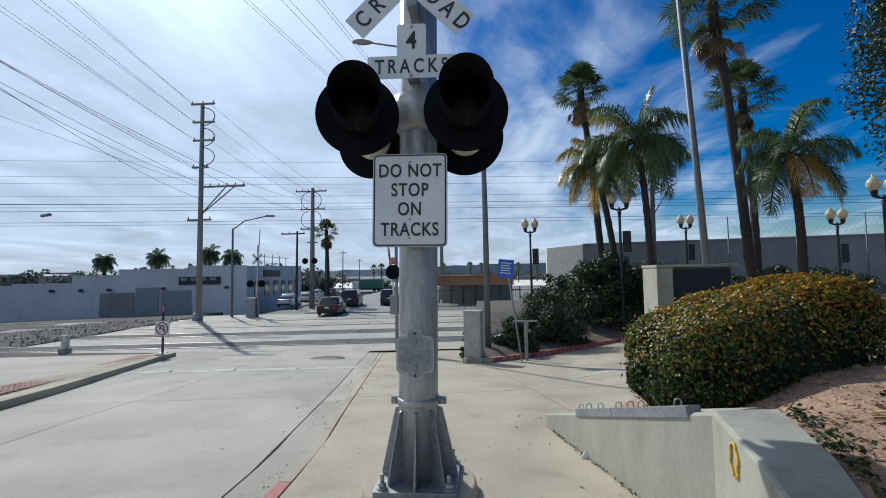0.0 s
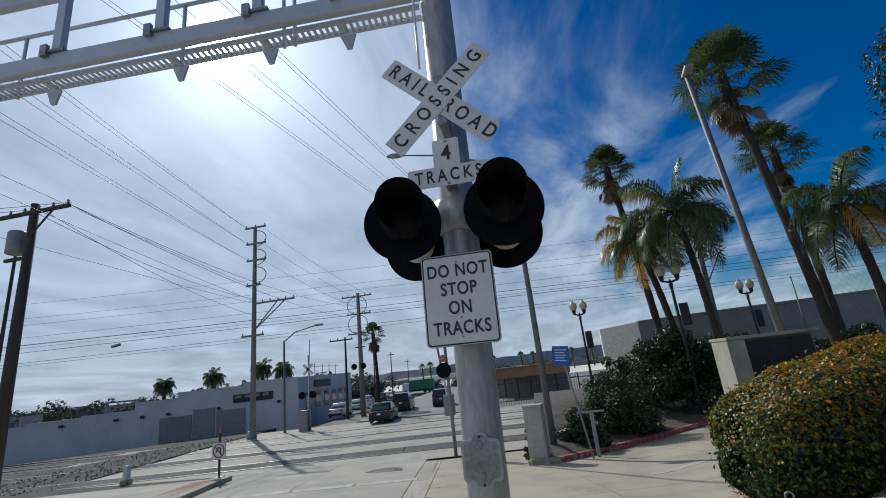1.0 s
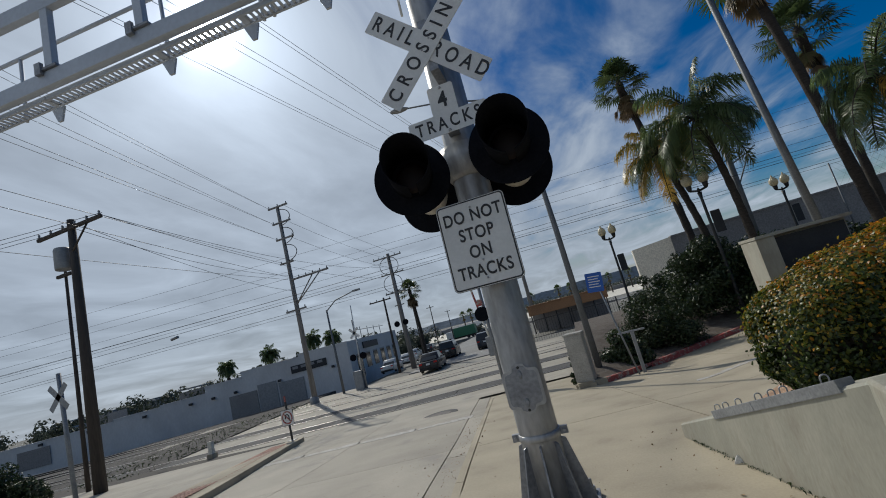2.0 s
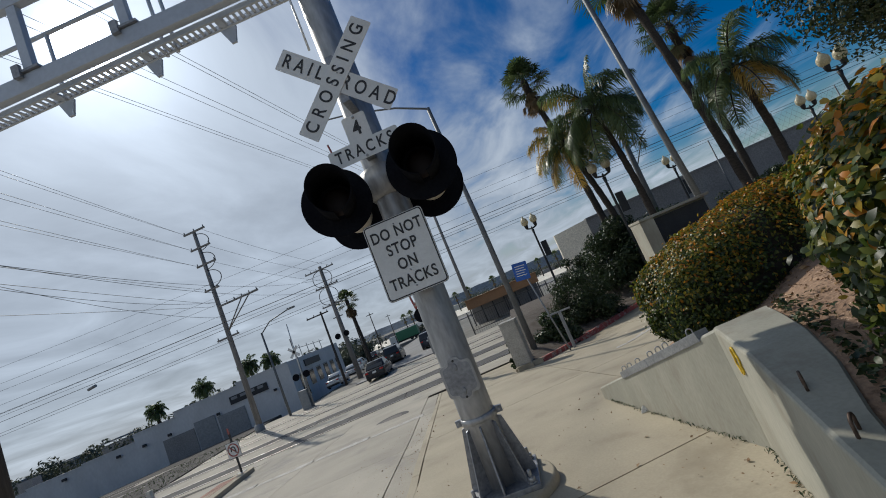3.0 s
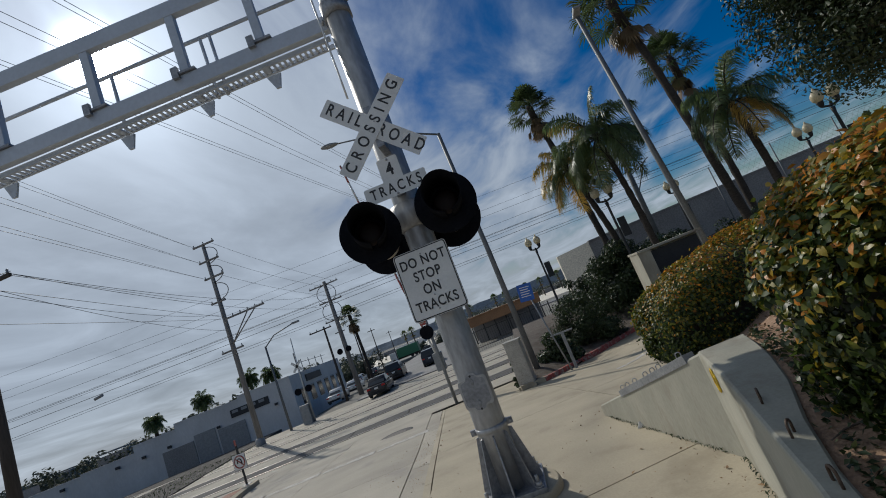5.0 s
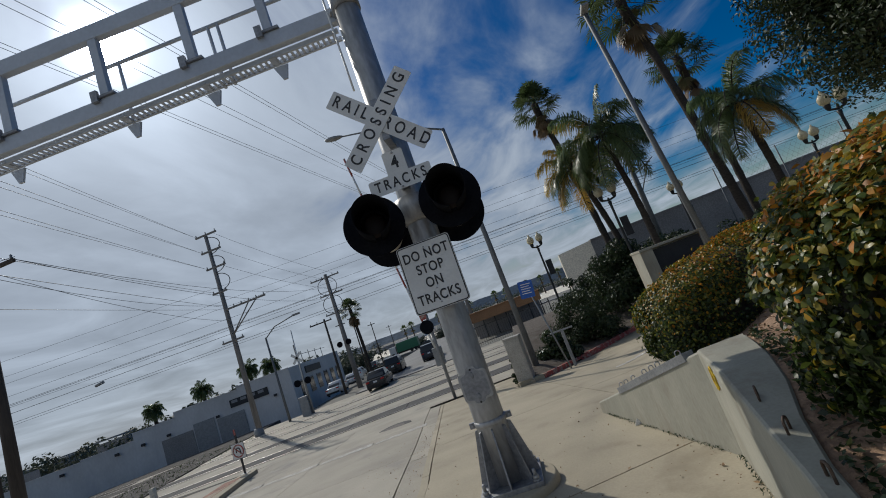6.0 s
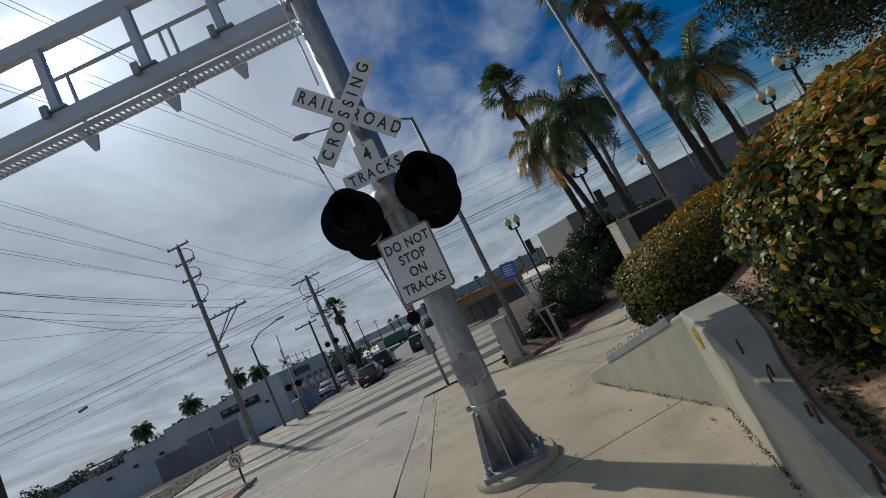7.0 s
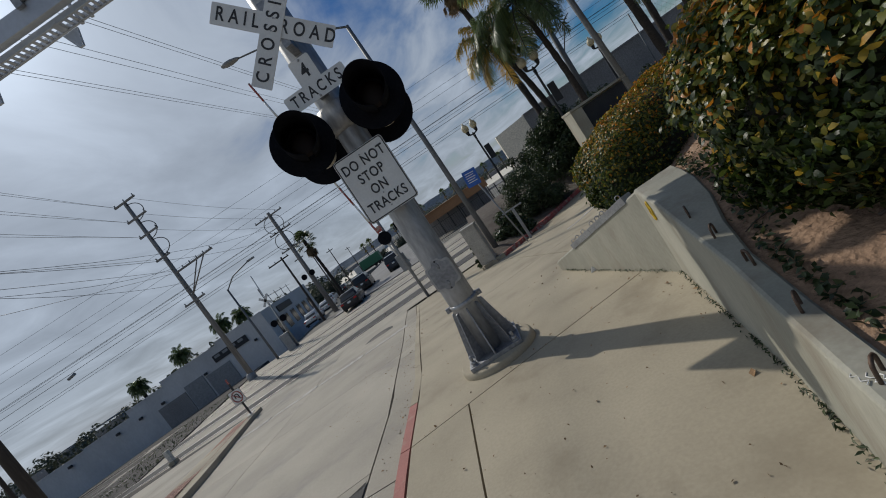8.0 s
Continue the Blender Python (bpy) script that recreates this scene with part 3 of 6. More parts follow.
    for z in (0.31, -0.155, -0.31):
        part("bolt", lathe(bmesh.new(), [(0.009, 0), (0.009, 0.005), (0.004, 0.008)], 8, lean @ Matrix.Translation((0, -0.009, z)) @ pose(0, 0, 0, 90)), STEEL, sign)
    for z in (2.25, 2.62):
        part("sign_bracket", boxm(-0.05, 0.05, 0.006, 0.22, -0.02, 0.02, Matrix.Translation((0, 0, z))), PLATE, mast)
    # 4 TRACKS plate
    m = Matrix.Translation((0.03, -0.02, 3.53)) @ pose(0, 0, 0, 0, 1.0, 0)
    out = [(-0.12, 0.095), (-0.35, 0.095), (-0.365, 0.08), (-0.365, -0.08), (-0.35, -0.095), (0.35, -0.095), (0.365, -0.08), (0.365, 0.08), (0.35, 0.095), (0.12, 0.095), (0.12, 0.345), (0.105, 0.36), (-0.105, 0.36), (-0.12, 0.345)]
    count = part("track_count_sign", prismm(out, 0.005, m), WHITESIGN, mast, "white inverted T sign with black words 4 tracks")
    lettering("legend", "TRACKS", 0.165, count, m @ Matrix.Translation((0, -0.0018, 0)), spacing=1.45, bold=0.0025, squeeze=0.76)
    lettering("legend", "4", 0.20, count, m @ Matrix.Translation((0, -0.0018, 0.215)), bold=0.005)
    for z in (-0.075, 0.335):
        part("bolt", lathe(bmesh.new(), [(0.014, 0), (0.014, 0.006), (0.007, 0.012)], 8, m @ Matrix.Translation((0, -0.003, z)) @ pose(0, 0, 0, 90)), STEEL, count)
    part("sign_bracket", boxm(-0.05, 0.05, -0.012, 0.22, -0.02, 0.02, Matrix.Translation((0.03, 0, 3.5))), PLATE, mast)
    # crossbuck
    cb = Matrix.Translation((0.035, -0.11, 4.255))
    for ang, dy, words in ((45.2, 0.010, (("RAIL", -0.36), ("ROAD", 0.36))), (-43.5, 0.0, (("CROSSING", 0.0),))):
        bm_ = cb @ Matrix.Translation((0, dy, 0)) @ pose(0, 0, 0, 0, ang, 0)
        blade = part("crossbuck_blade", prismm(rounded(1.26, 0.216, 0.012), 0.008, bm_), WHITESIGN, mast, "white crossbuck blade with black railroad crossing lettering")
        for w, off in words:
            lettering("legend", w, 0.19, blade, bm_ @ Matrix.Translation((off, -0.0018, 0)), spacing=1.78 if len(w) > 4 else 1.62, bold=0.0025, squeeze=0.8)
        for off in (-0.06, 0.06):
            part("bolt", lathe(bmesh.new(), [(0.01, 0), (0.01, 0.005)], 8, bm_ @ Matrix.Translation((off, -0.002, 0.0)) @ pose(0, 0, 0, 90)), STEEL, blade)
    part("sign_bracket", boxm(-0.04, 0.04, -0.09, 0.22, -0.25, 0.25, Matrix.Translation((0.05, 0, 4.255))), PLATE, mast)
    # flashing lights, one pair to each side of the crossing
    zl = 3.165
    part("light_crossarm", tubem([(-0.55, 0.24, zl), (0.60, 0.24, zl + 0.02)], 0.035, 12), GREYMETAL, mast, "grey pipe crossarm")
    part("junction_collar", lathe(bmesh.new(), [(0.176, -0.16), (0.205, -0.12), (0.232, 0.02), (0.235, 0.15), (0.18, 0.16)], 32, Matrix.Translation((px + 0.03, py, zl + 0.08))), STEEL, mast, "grey tapered collar carrying the crossarm")
    for x in (-0.43, 0.468):
        for front in (True, False):
            s = -1 if front else 1
            m = Matrix.Translation((x if front else x * 0.96, 0.02 if front else 0.50, zl - (0.0 if front else 0.09))) @ pose(0, 0, 0, 90 if front else -90, 0, (13 if x < 0 else 2) if front else (-6 if x < 0 else -4))
            lamp = part("flashing_light", lathe(bmesh.new(), [(0.10, -0.14), (0.15, -0.10), (0.17, -0.005), (0.17, 0.012)], 28, m), BLACKPAINT if front else CREAMWALL, mast, "black railway flasher with round background disc and hood")
            part("background_disc", lathe(bmesh.new(), [(0.335, -0.012), (0.345, -0.006), (0.345, 0.0), (0.338, 0.004)], 48, m), BLACKPAINT, lamp)
            part("lens", lathe(bmesh.new(), [(0.15, 0.0), (0.14, 0.02), (0.09, 0.035), (0.02, 0.04)], 28, m), REDLENS, lamp, "dark red unlit lens")
            hood = bmesh.new()
            seg, rows = 30, []
            for k in range(seg + 1):
                a = radians(-80 + 340 * k / seg)
                depth = 0.55 * (0.70 + 0.30 * math.sin(max(0.0, min(1.0, (a + 1.4) / 5.95)) * math.pi))
                r = 0.186
                ca, sa = math.cos(a), math.sin(a)
                if not front:
                    sa = -sa
                rows.append([hood.verts.new(m @ Vector((ca * q, sa * q, d))) for q, d in ((r, 0.0), (r + 0.012, depth), (r + 0.004, depth), (r - 0.008, 0.0))])
            for a_, b_ in zip(rows, rows[1:]):
                for i in range(4):
                    hood.faces.new((a_[i], b_[i], b_[(i + 1) % 4], a_[(i + 1) % 4])).smooth = True
            bmesh.ops.recalc_face_normals(hood, faces=hood.faces)
            part("hood", hood, BLACKPAINT, lamp)
    # cantilever over the road
    c0 = Matrix.Translation((0.06, 0.46, -0.06)) @ pose(0, 0, 0, 0, 0, 3.6)
    arm = part("cantilever_arm", boxm(-12.0, 0.02, -0.05, 0.05, 6.04, 6.25, c0, 0.015), TRUSS, mast, "pale aluminium cantilever truss with a maintenance walkway")
    part("upper_chord", boxm(-12.0, 0.02, -0.05, 0.05, 7.15, 7.37, c0, 0.015), TRUSS, arm)
    part("handrail", tubem([c0 @ Vector((-12, 0.25, 6.92)), c0 @ Vector((-0.2, 0.25, 6.92))], 0.026, 8), TRUSS, arm)
    for x, xb in ((-1.05, -1.14), (-2.12, -2.12), (-3.38, -3.30), (-4.78, -5.05), (-6.4, -6.4), (-7.8, -7.7), (-9.2, -9.2), (-10.6, -10.6)):
        part("vertical", boxm(x - 0.06, x + 0.06, -0.045, 0.045, 6.25, 7.15, c0, 0.01), TRUSS, arm)
        b = bmesh.new()
        box(b, x - 0.15, x + 0.15, -0.08, 0.08, 6.253, 6.285, c0)
        box(b, x - 0.16, x - 0.07, -0.10, -0.052, 6.20, 6.36, c0)
        part("flange", b, PLATE, arm)
        part("walkway_bracket", prismm([(xb - 0.06, 5.98), (xb + 0.14, 5.98), (xb + 0.08, 5.78), (xb + 0.02, 5.78)], 0.03, c0 @ Matrix.Translation((0, 0.20, -0.06))), TRUSS, arm)
        part("walkway_beam", boxm(xb - 0.03, xb + 0.03, 0.055, 0.25, 5.975, 6.01, c0), TRUSS, arm)
    for x in (-1.78, -1.92, -3.28, -5.6, -7.2, -8.6):
        part("handrail_post", tubem([c0 @ Vector((x, 0.25, 5.95)), c0 @ Vector((x, 0.25, 6.92))], 0.024, 8), TRUSS, arm)
    for y in (0.08, 0.25):
        part("walkway_edge", boxm(-12, -0.2, y - 0.015, y + 0.015, 5.97, 6.035, c0), TRUSS, arm)
    grate = bmesh.new()
    k = -12.0
    while k < -0.25:
        box(grate, k, k + 0.035, 0.10, 0.23, 5.985, 6.0, c0)
        k += 0.075
    tagged(part("walkway_grating", grate, TRUSS, arm), kind="stuff")
    for z in (6.12, 7.26):
        part("mast_clamp", lathe(bmesh.new(), [(0.165, -0.11), (0.185, -0.11), (0.185, 0.11), (0.165, 0.11)], 28, Matrix.Translation((px + 0.075, py, z))), PLATE, mast)
        part("clamp_bolt", tubem([(px - 0.12, py - 0.02, z - 0.05), (px - 0.20, py + 0.1, z - 0.05)], 0.018, 8), STEEL, mast)
    part("pole_cap_bolt", tubem([(px + 0.22, py, 6.25), (px + 0.30, py - 0.02, 6.25)], 0.05, 14), PLATE, mast)
    part("conduit", tubem([(px - 0.14, py - 0.12, 7.4), (px - 0.165, py - 0.1, 5.2), (px - 0.17, py - 0.1, 4.9)], 0.013, 8), WHITESIGN, mast)
    return mast


signal_mast()


# ---- low concrete retaining wall with skate stops ----
wa = bmesh.new()
st_ = []
for i in range(11):
    k = -0.13 + 1.13 * i / 10
    x0, y0 = 1.44 + 0.56 * k, 2.10 - 2.62 * k
    x1, y1 = 1.74 + 0.62 * k, 2.16 - 2.58 * k
    zt = 0.10 + 0.82 * k
    b_ = 0.02
    st_.append([wa.verts.new(p) for p in ((x0, y0, -0.35), (x0, y0, zt - b_), (x0 + b_, y0, zt), (x1 - b_, y1, zt + 0.005), (x1, y1, zt - b_), (x1, y1, -0.35))])
for p, q in zip(st_, st_[1:]):
    for i in range(6):
        wa.faces.new((p[i], p[(i + 1) % 6], q[(i + 1) % 6], q[i]))
wa.faces.new(st_[0]), wa.faces.new(st_[-1][::-1])
bmesh.ops.recalc_face_normals(wa, faces=wa.faces)
wall = tagged(part("retaining_wall", wa, WALLCON), "low pale concrete retaining wall, stained, sloping down at its end", "retaining wall", kind="structure")


def return_z(y):
    """Top of the return wall: level near the corner, then falling gently."""
    return 0.92 + min(0.0, max(y, -4.4) + 1.3) * 0.135


rw = bmesh.new()
secs = []
for y, x, w in ((-0.515, 2.002, 0.44), (-0.9, 1.915, 0.42), (-1.3, 1.826, 0.38), (-1.7, 1.736, 0.32), (-2.1, 1.645, 0.21), (-2.5, 1.555, 0.14), (-3.0, 1.42, 0.14), (-3.5, 1.29, 0.15), (-4.6, 1.02, 0.2), (-9.0, 0.0, 0.25)):
    zt = return_z(y) + 0.012
    secs.append([rw.verts.new(p) for p in ((x, y, -0.35), (x, y, zt - 0.022), (x + 0.006, y, zt - 0.008), (x + 0.022, y, zt), (x + w - 0.015, y + 0.04, zt), (x + w, y + 0.04, zt - 0.015), (x + w, y + 0.04, -0.35))])
for p, q in zip(secs, secs[1:]):
    for i in range(7):
        rw.faces.new((p[i], p[(i + 1) % 7], q[(i + 1) % 7], q[i]))
rw.faces.new(secs[0]), rw.faces.new(secs[-1][::-1])
bmesh.ops.recalc_face_normals(rw, faces=rw.faces)
wall_b = part("return_wall", rw, WALLCON, wall)


def wall_top(s):
    y = 1.5 - 1.8 * s
    k = (2.10 - y) / 2.62
    return Vector((1.44 + 0.56 * k, y, 0.10 + 0.82 * k + 0.012))


for a, b in ((0.0, 0.425), (0.43, 1.0)):
    pa, pb = wall_top(a), wall_top(b)
    d = (pb - pa)
    m = Matrix.Translation(pa) @ d.to_track_quat("X", "Z").to_matrix().to_4x4()
    part("coping_strip", boxm(0, d.length, -0.012, 0.10, -0.045, 0.035, m, 0.006), GREYMETAL, wall, "grey metal coping strip")


def skate_stop(p, yaw, k=0.62, material=None):
    b = bmesh.new()
    m = Matrix.Translation(p) @ pose(0, 0, 0, 0, 0, yaw) @ Matrix.Scale(k, 4)
    pts = [(-0.038, 0, -0.03), (-0.038, 0, 0.04)] + [(-0.038 * math.cos(radians(a)), 0, 0.045 + 0.036 * math.sin(radians(a))) for a in (20, 50, 90, 130, 160)] + [(0.038, 0, 0.04), (0.038, 0, -0.03)]
    tube(b, [m @ Vector(q) for q in pts], 0.009 * k, 8)
    return part("skate_stop", b, material or STEEL, wall, "small bent steel hoop")


for s in (0.03, 0.13, 0.27, 0.46, 0.57, 0.66, 0.92):
    skate_stop(wall_top(s) + Vector((0.04, 0.03, 0.03)), -20 + s * 15)
for x, y in ((1.80, -1.79), (1.715, -2.17), (1.62, -2.56), (1.50, -2.98), (1.39, -3.39), (1.28, -3.8)):
    skate_stop(Vector((x, y, return_z(y) + 0.02)), 60 + 25 * math.sin(x * 40), 0.8, RUSTHOOP)
# yellow sprayed mark on the wall
tagged(part("sprayed_mark", tubem([Vector((1.899, -0.954, 0.80)) + Vector((0.216, 0.976, 0)) * (0.06 * math.cos(radians(a)) * (1 + 0.2 * math.sin(a))) + Vector((-0.004, 0, 0.09 * math.sin(radians(a)))) for a in range(-80, 270, 14)], 0.007, 5), YELLOWPAINT), "small smear of yellow spray paint on the wall", "paint mark")


# ---- planters ----
def bed_z(x, y):
    n_ = noise.noise(Vector((x * 1.3, y * 1.3, 0))) * 0.05 + noise.noise(Vector((x * 5, y * 5, 3))) * 0.018
    lift = 0.0
    x0 = 2.2 if y > -0.5 else 2.2 + (y + 0.5) * 0.25
    if x > x0:
        lift = min((x - x0) * 0.10, 0.3)
    base = return_z(y) - 0.035 + lift
    if y > 0.3:
        base -= min((y - 0.3) * 0.22, 0.36)
    top = 0.10 + 0.82 * (2.10 - y) / 2.62
    if y > -0.5:
        away = max(0.0, x - (2.36 - (y + 0.42) * 0.24))
        base = min(base, top - 0.14 + away * 0.42)
    return base + n_ * (0.4 if y > -0.5 else min(1.0, 0.25 + max(0.0, x - x0) * 0.8))


bed = bmesh.new()
NXB, NYB = 46, 50
rows_ = []
for j in range(NYB + 1):
    y = -8.5 + (2.9 + 8.5) * j / NYB
    x_in = np.interp(y, [-9, -4.7, -3.15, -1.6, -0.5, 0.4, 2.16, 2.9], [0.1, 1.12, 1.44, 1.95, 2.3, 2.12, 1.70, 1.66])
    row = []
    for i in range(NXB + 1):
        x = float(x_in) + (9.0 - float(x_in)) * (i / NXB) ** 1.4
        row.append(bed.verts.new((x, y, bed_z(x, y) if y < 2.6 else -0.3)))
    rows_.append(row)
for a_, b_ in zip(rows_, rows_[1:]):
    for i in range(NXB):
        bed.faces.new((a_[i], a_[i + 1], b_[i + 1], b_[i])).smooth = True
tagged(part("planting_bed", bed, EARTH), "dry brown earth planting bed with leaf litter", "soil", kind="structure")

litter = np.random.default_rng(5)
P_ = np.column_stack([litter.uniform(2.1, 5.5, 4200), litter.uniform(-4.5, 1.6, 4200)])
C_ = np.array([[x, y, bed_z(x, y) + 0.012] for x, y in P_])
lit = leaves("leaf_litter", C_, np.tile([0, 0, 1.0], (len(C_), 1)), np.where(litter.random(len(C_)) < 0.05, 0.075, 0.034), litter.random(len(C_)), TWIG, None, 0.45, 0.2, 8)
tagged(lit, "scattered dry fallen leaves and bark chips on earth", "leaf litter", kind="stuff")


def hedge(name, label, centre, half, tilt, count, size, seed, orange, lumps=0.10, turn=0.0, power=3.2):
    """A clipped hedge: an added dark core that blocks light, inside a shell of leaves with an uneven outline. tilt:
    rise of the top along x.
    """
    rng = np.random.default_rng(seed)
    h = thing(name, label, "hedge")
    cx, cy, cz = centre
    rot = Matrix.Rotation(radians(turn), 3, "Z")

    def surf(th, ph, k):
        ca, sa, cp, sp = np.cos(th), np.sin(th), np.cos(ph), np.sin(ph)
        e = 2.0 / power
        f = lambda v: np.sign(v) * np.abs(v) ** e
        p = np.column_stack([half[0] * f(ca) * np.abs(cp) ** e, half[1] * f(sa) * np.abs(cp) ** e, half[2] * f(sp)]) * k[:, None]
        p[:, 2] += tilt * p[:, 0] / half[0] * np.clip(p[:, 2] / half[2] * 0.5 + 0.5, 0, 1)
        return p

    th = rng.uniform(0, 2 * np.pi, count)
    ph = np.arcsin(rng.uniform(-0.9, 1, count))
    base = surf(th, ph, np.ones(count))
    lump = np.array([noise.noise(Vector(b * 3.1 + 7 * seed)) * lumps + noise.noise(Vector(b * 9.0)) * lumps * 0.45 for b in base])
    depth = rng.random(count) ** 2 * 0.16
    k = 1 + lump - depth + (rng.random(count) < 0.04) * rng.uniform(0, 0.07, count)
    p = surf(th, ph, k)
    nrm = p / np.array([half[0] ** 2, half[1] ** 2, half[2] ** 2])
    nrm /= np.linalg.norm(nrm, axis=1)[:, None] + 1e-9
    nrm[:, 2] += 0.25
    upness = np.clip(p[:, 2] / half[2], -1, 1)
    # Top runs to orange new growth; the depth term paints inner shade into the tint.
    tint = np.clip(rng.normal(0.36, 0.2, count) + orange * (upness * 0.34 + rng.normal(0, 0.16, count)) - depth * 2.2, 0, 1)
    R = np.array(rot)
    p, nrm = p @ R.T + np.array(centre), nrm @ R.T
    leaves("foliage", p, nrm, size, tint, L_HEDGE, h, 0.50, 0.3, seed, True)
    # Added solid core, no real twigs: stops light shining through the leaves.
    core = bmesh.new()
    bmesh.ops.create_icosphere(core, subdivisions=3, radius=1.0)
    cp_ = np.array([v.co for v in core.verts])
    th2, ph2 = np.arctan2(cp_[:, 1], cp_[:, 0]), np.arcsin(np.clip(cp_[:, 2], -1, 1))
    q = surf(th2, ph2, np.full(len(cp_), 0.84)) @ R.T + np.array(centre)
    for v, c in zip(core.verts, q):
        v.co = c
    part("light_block_core", core, DARKHEDGE, h, "solid dark filler blocking light inside the hedge")
    return h


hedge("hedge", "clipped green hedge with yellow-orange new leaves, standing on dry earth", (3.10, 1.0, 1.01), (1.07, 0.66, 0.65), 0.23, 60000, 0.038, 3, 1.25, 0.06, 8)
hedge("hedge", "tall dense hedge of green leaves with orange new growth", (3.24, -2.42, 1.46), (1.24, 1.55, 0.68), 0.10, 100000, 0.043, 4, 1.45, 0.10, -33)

# concrete monument box behind the hedge
mon = thing("monument_box", "pale concrete box with a dark recessed face behind the hedge", "monument sign")
mm = Matrix.Translation((2.64, 1.92, 0)) @ pose(0, 0, 0, 0, 0, -2)
part("body", solid(bmesh.new(), [tuple((mm @ Vector(p))[:2]) for p in ((0, 0, 0), (0.17, -0.02, 0), (0.17, 0.5, 0), (0, 0.5, 0))], -0.1, 1.86), WALLCON, mon)
part("body", boxm(0.17, 0.88, 0.10, 0.5, -0.1, 1.858, mm), WALLCON, mon)
part("top_slab", boxm(-0.01, 0.90, -0.03, 0.52, 1.862, 1.895, mm, 0.004), WALLCON, mon)
part("recessed_face", boxm(0.175, 0.85, 0.06, 0.098, 0.4, 1.835, mm), DARKPANEL, mon, "dark recessed panel")


# ---- slim poles and lamps ----
def pole_light(x, y, zb, zt, r):
    p = thing("parking_lot_light", "tall grey square pole light in the planting bed", "street light")
    part("shaft", tubem([(x, y, zb), (x - 0.48, y, zt)], [r, r * 0.7], 4), GALVPOLE, p)
    part("lamp_head", boxm(-0.11, 0.11, -0.22, 0.15, -0.04, 0.04, Matrix.Translation((x - 0.50, y - 0.12, zt + 0.05)) @ pose(0, 0, 0, -18), 0.015), GREYMETAL, p, "flat rectangular lamp head")
    part("base", boxm(-0.2, 0.2, -0.2, 0.2, -0.1, 0.5, Matrix.Translation((x, y, zb)), 0.02), WALLCON, p)
    return p


pole_light(6.30, 8.0, -0.3, 8.9, 0.10)

sl = thing("street_light", "tall grey steel street light with a long arm", "street light")
slx, sly = 0.78, 12.0
part("shaft", tubem([(slx, sly, prof(12)), (slx, sly, 4.0), (slx - 0.06, sly, 9.0)], [0.115, 0.095, 0.07], 14), GALVPOLE, sl)
part("arm", tubem([(slx - 0.03, sly, 8.95), (slx - 1.2, sly, 9.55), (slx - 2.8, sly, 10.1), (slx - 4.0, sly, 10.35)], [0.04, 0.036, 0.032, 0.03], 10), GALVPOLE, sl)
part("luminaire", lathe(bmesh.new(), [(0.03, 0), (0.10, 0.12), (0.155, 0.35), (0.15, 0.55), (0.09, 0.74), (0.02, 0.78)], 18, Matrix.Translation((slx - 3.95, sly, 10.36)) @ pose(0, 0, 0, 0, -84, 0) @ Matrix.Diagonal((0.6, 1, 1, 1))), GREYMETAL, sl, "grey cobra-head luminaire")
part("base_plate", boxm(-0.2, 0.2, -0.2, 0.2, 0, 0.06, Matrix.Translation((slx, sly, prof(12) + 0.02))), PLATE, sl)

gate = thing("crossing_gate_arm", "raised red and white striped crossing gate arm behind the mast", "crossing gate")
g0, g1 = Vector((-3.0, 14.6, 1.0)), Vector((-4.08, 14.6, 10.6))
for i in range(10):
    part("stripe", tubem([g0.lerp(g1, i / 10), g0.lerp(g1, (i + 0.995) / 10)], 0.05, 6), REDPAINT if i % 2 else WHITESIGN, gate, "" if i % 2 else "white reflective stripe")
part("gate_post", tubem([(-2.9, 14.6, prof(14.6) - 0.1), (-2.9, 14.6, 3.6)], 0.07, 10), GREYMETAL, gate)
part("gate_mechanism", boxm(-3.2, -2.8, 14.65, 15.05, 0.2, 1.0, None, 0.05), GREYMETAL, gate)
part("signal_disc", lathe(bmesh.new(), [(0.3, -0.05), (0.3, 0.05)], 24, Matrix.Translation((-3.0, 14.4, 1.95)) @ pose(0, 0, 0, 90)), BLACKPAINT, gate, "round black signal back")
part("signal_disc", lathe(bmesh.new(), [(0.14, -0.05), (0.14, 0.05)], 24, Matrix.Translation((-3.0, 14.4, 2.42)) @ pose(0, 0, 0, 90)), REDPAINT, gate, "small red lamp")

cab = thing("signal_cabinet", "beige metal signal cabinet at the driveway corner", "utility cabinet")
cm = Matrix.Translation((0.31, 10.75, prof(10.8) + 0.08)) @ pose(0, 0, 0, 0, 0, -14)
part("body", boxm(-0.27, 0.27, -0.2, 0.24, 0.05, 1.50, cm, 0.015), CABINET, cab)
part("lid", boxm(-0.285, 0.285, -0.215, 0.255, 1.502, 1.56, cm, 0.012), CABINET, cab)
part("door", boxm(-0.23, 0.23, -0.212, -0.203, 0.12, 1.45, cm, 0.004), CABINET, cab)
part("plinth", boxm(-0.31, 0.31, -0.24, 0.28, -0.2, 0.05, cm), CONCRETE, cab)

bs = thing("blue_information_sign", "small blue metal sign leaning on a thin grey post", "sign")
part("post", tubem([(1.84, 11.0, prof(11) - 0.1), (1.48, 11.0, 1.7)], 0.028, 8), GREYMETAL, bs)
bm_s = Matrix.Translation((1.39, 10.95, 1.97)) @ pose(0, 0, 0, 0, 6, -6)
face = part("sign_face", prismm(rounded(0.5, 0.60, 0.03), 0.006, bm_s), BLUESIGN, bs)
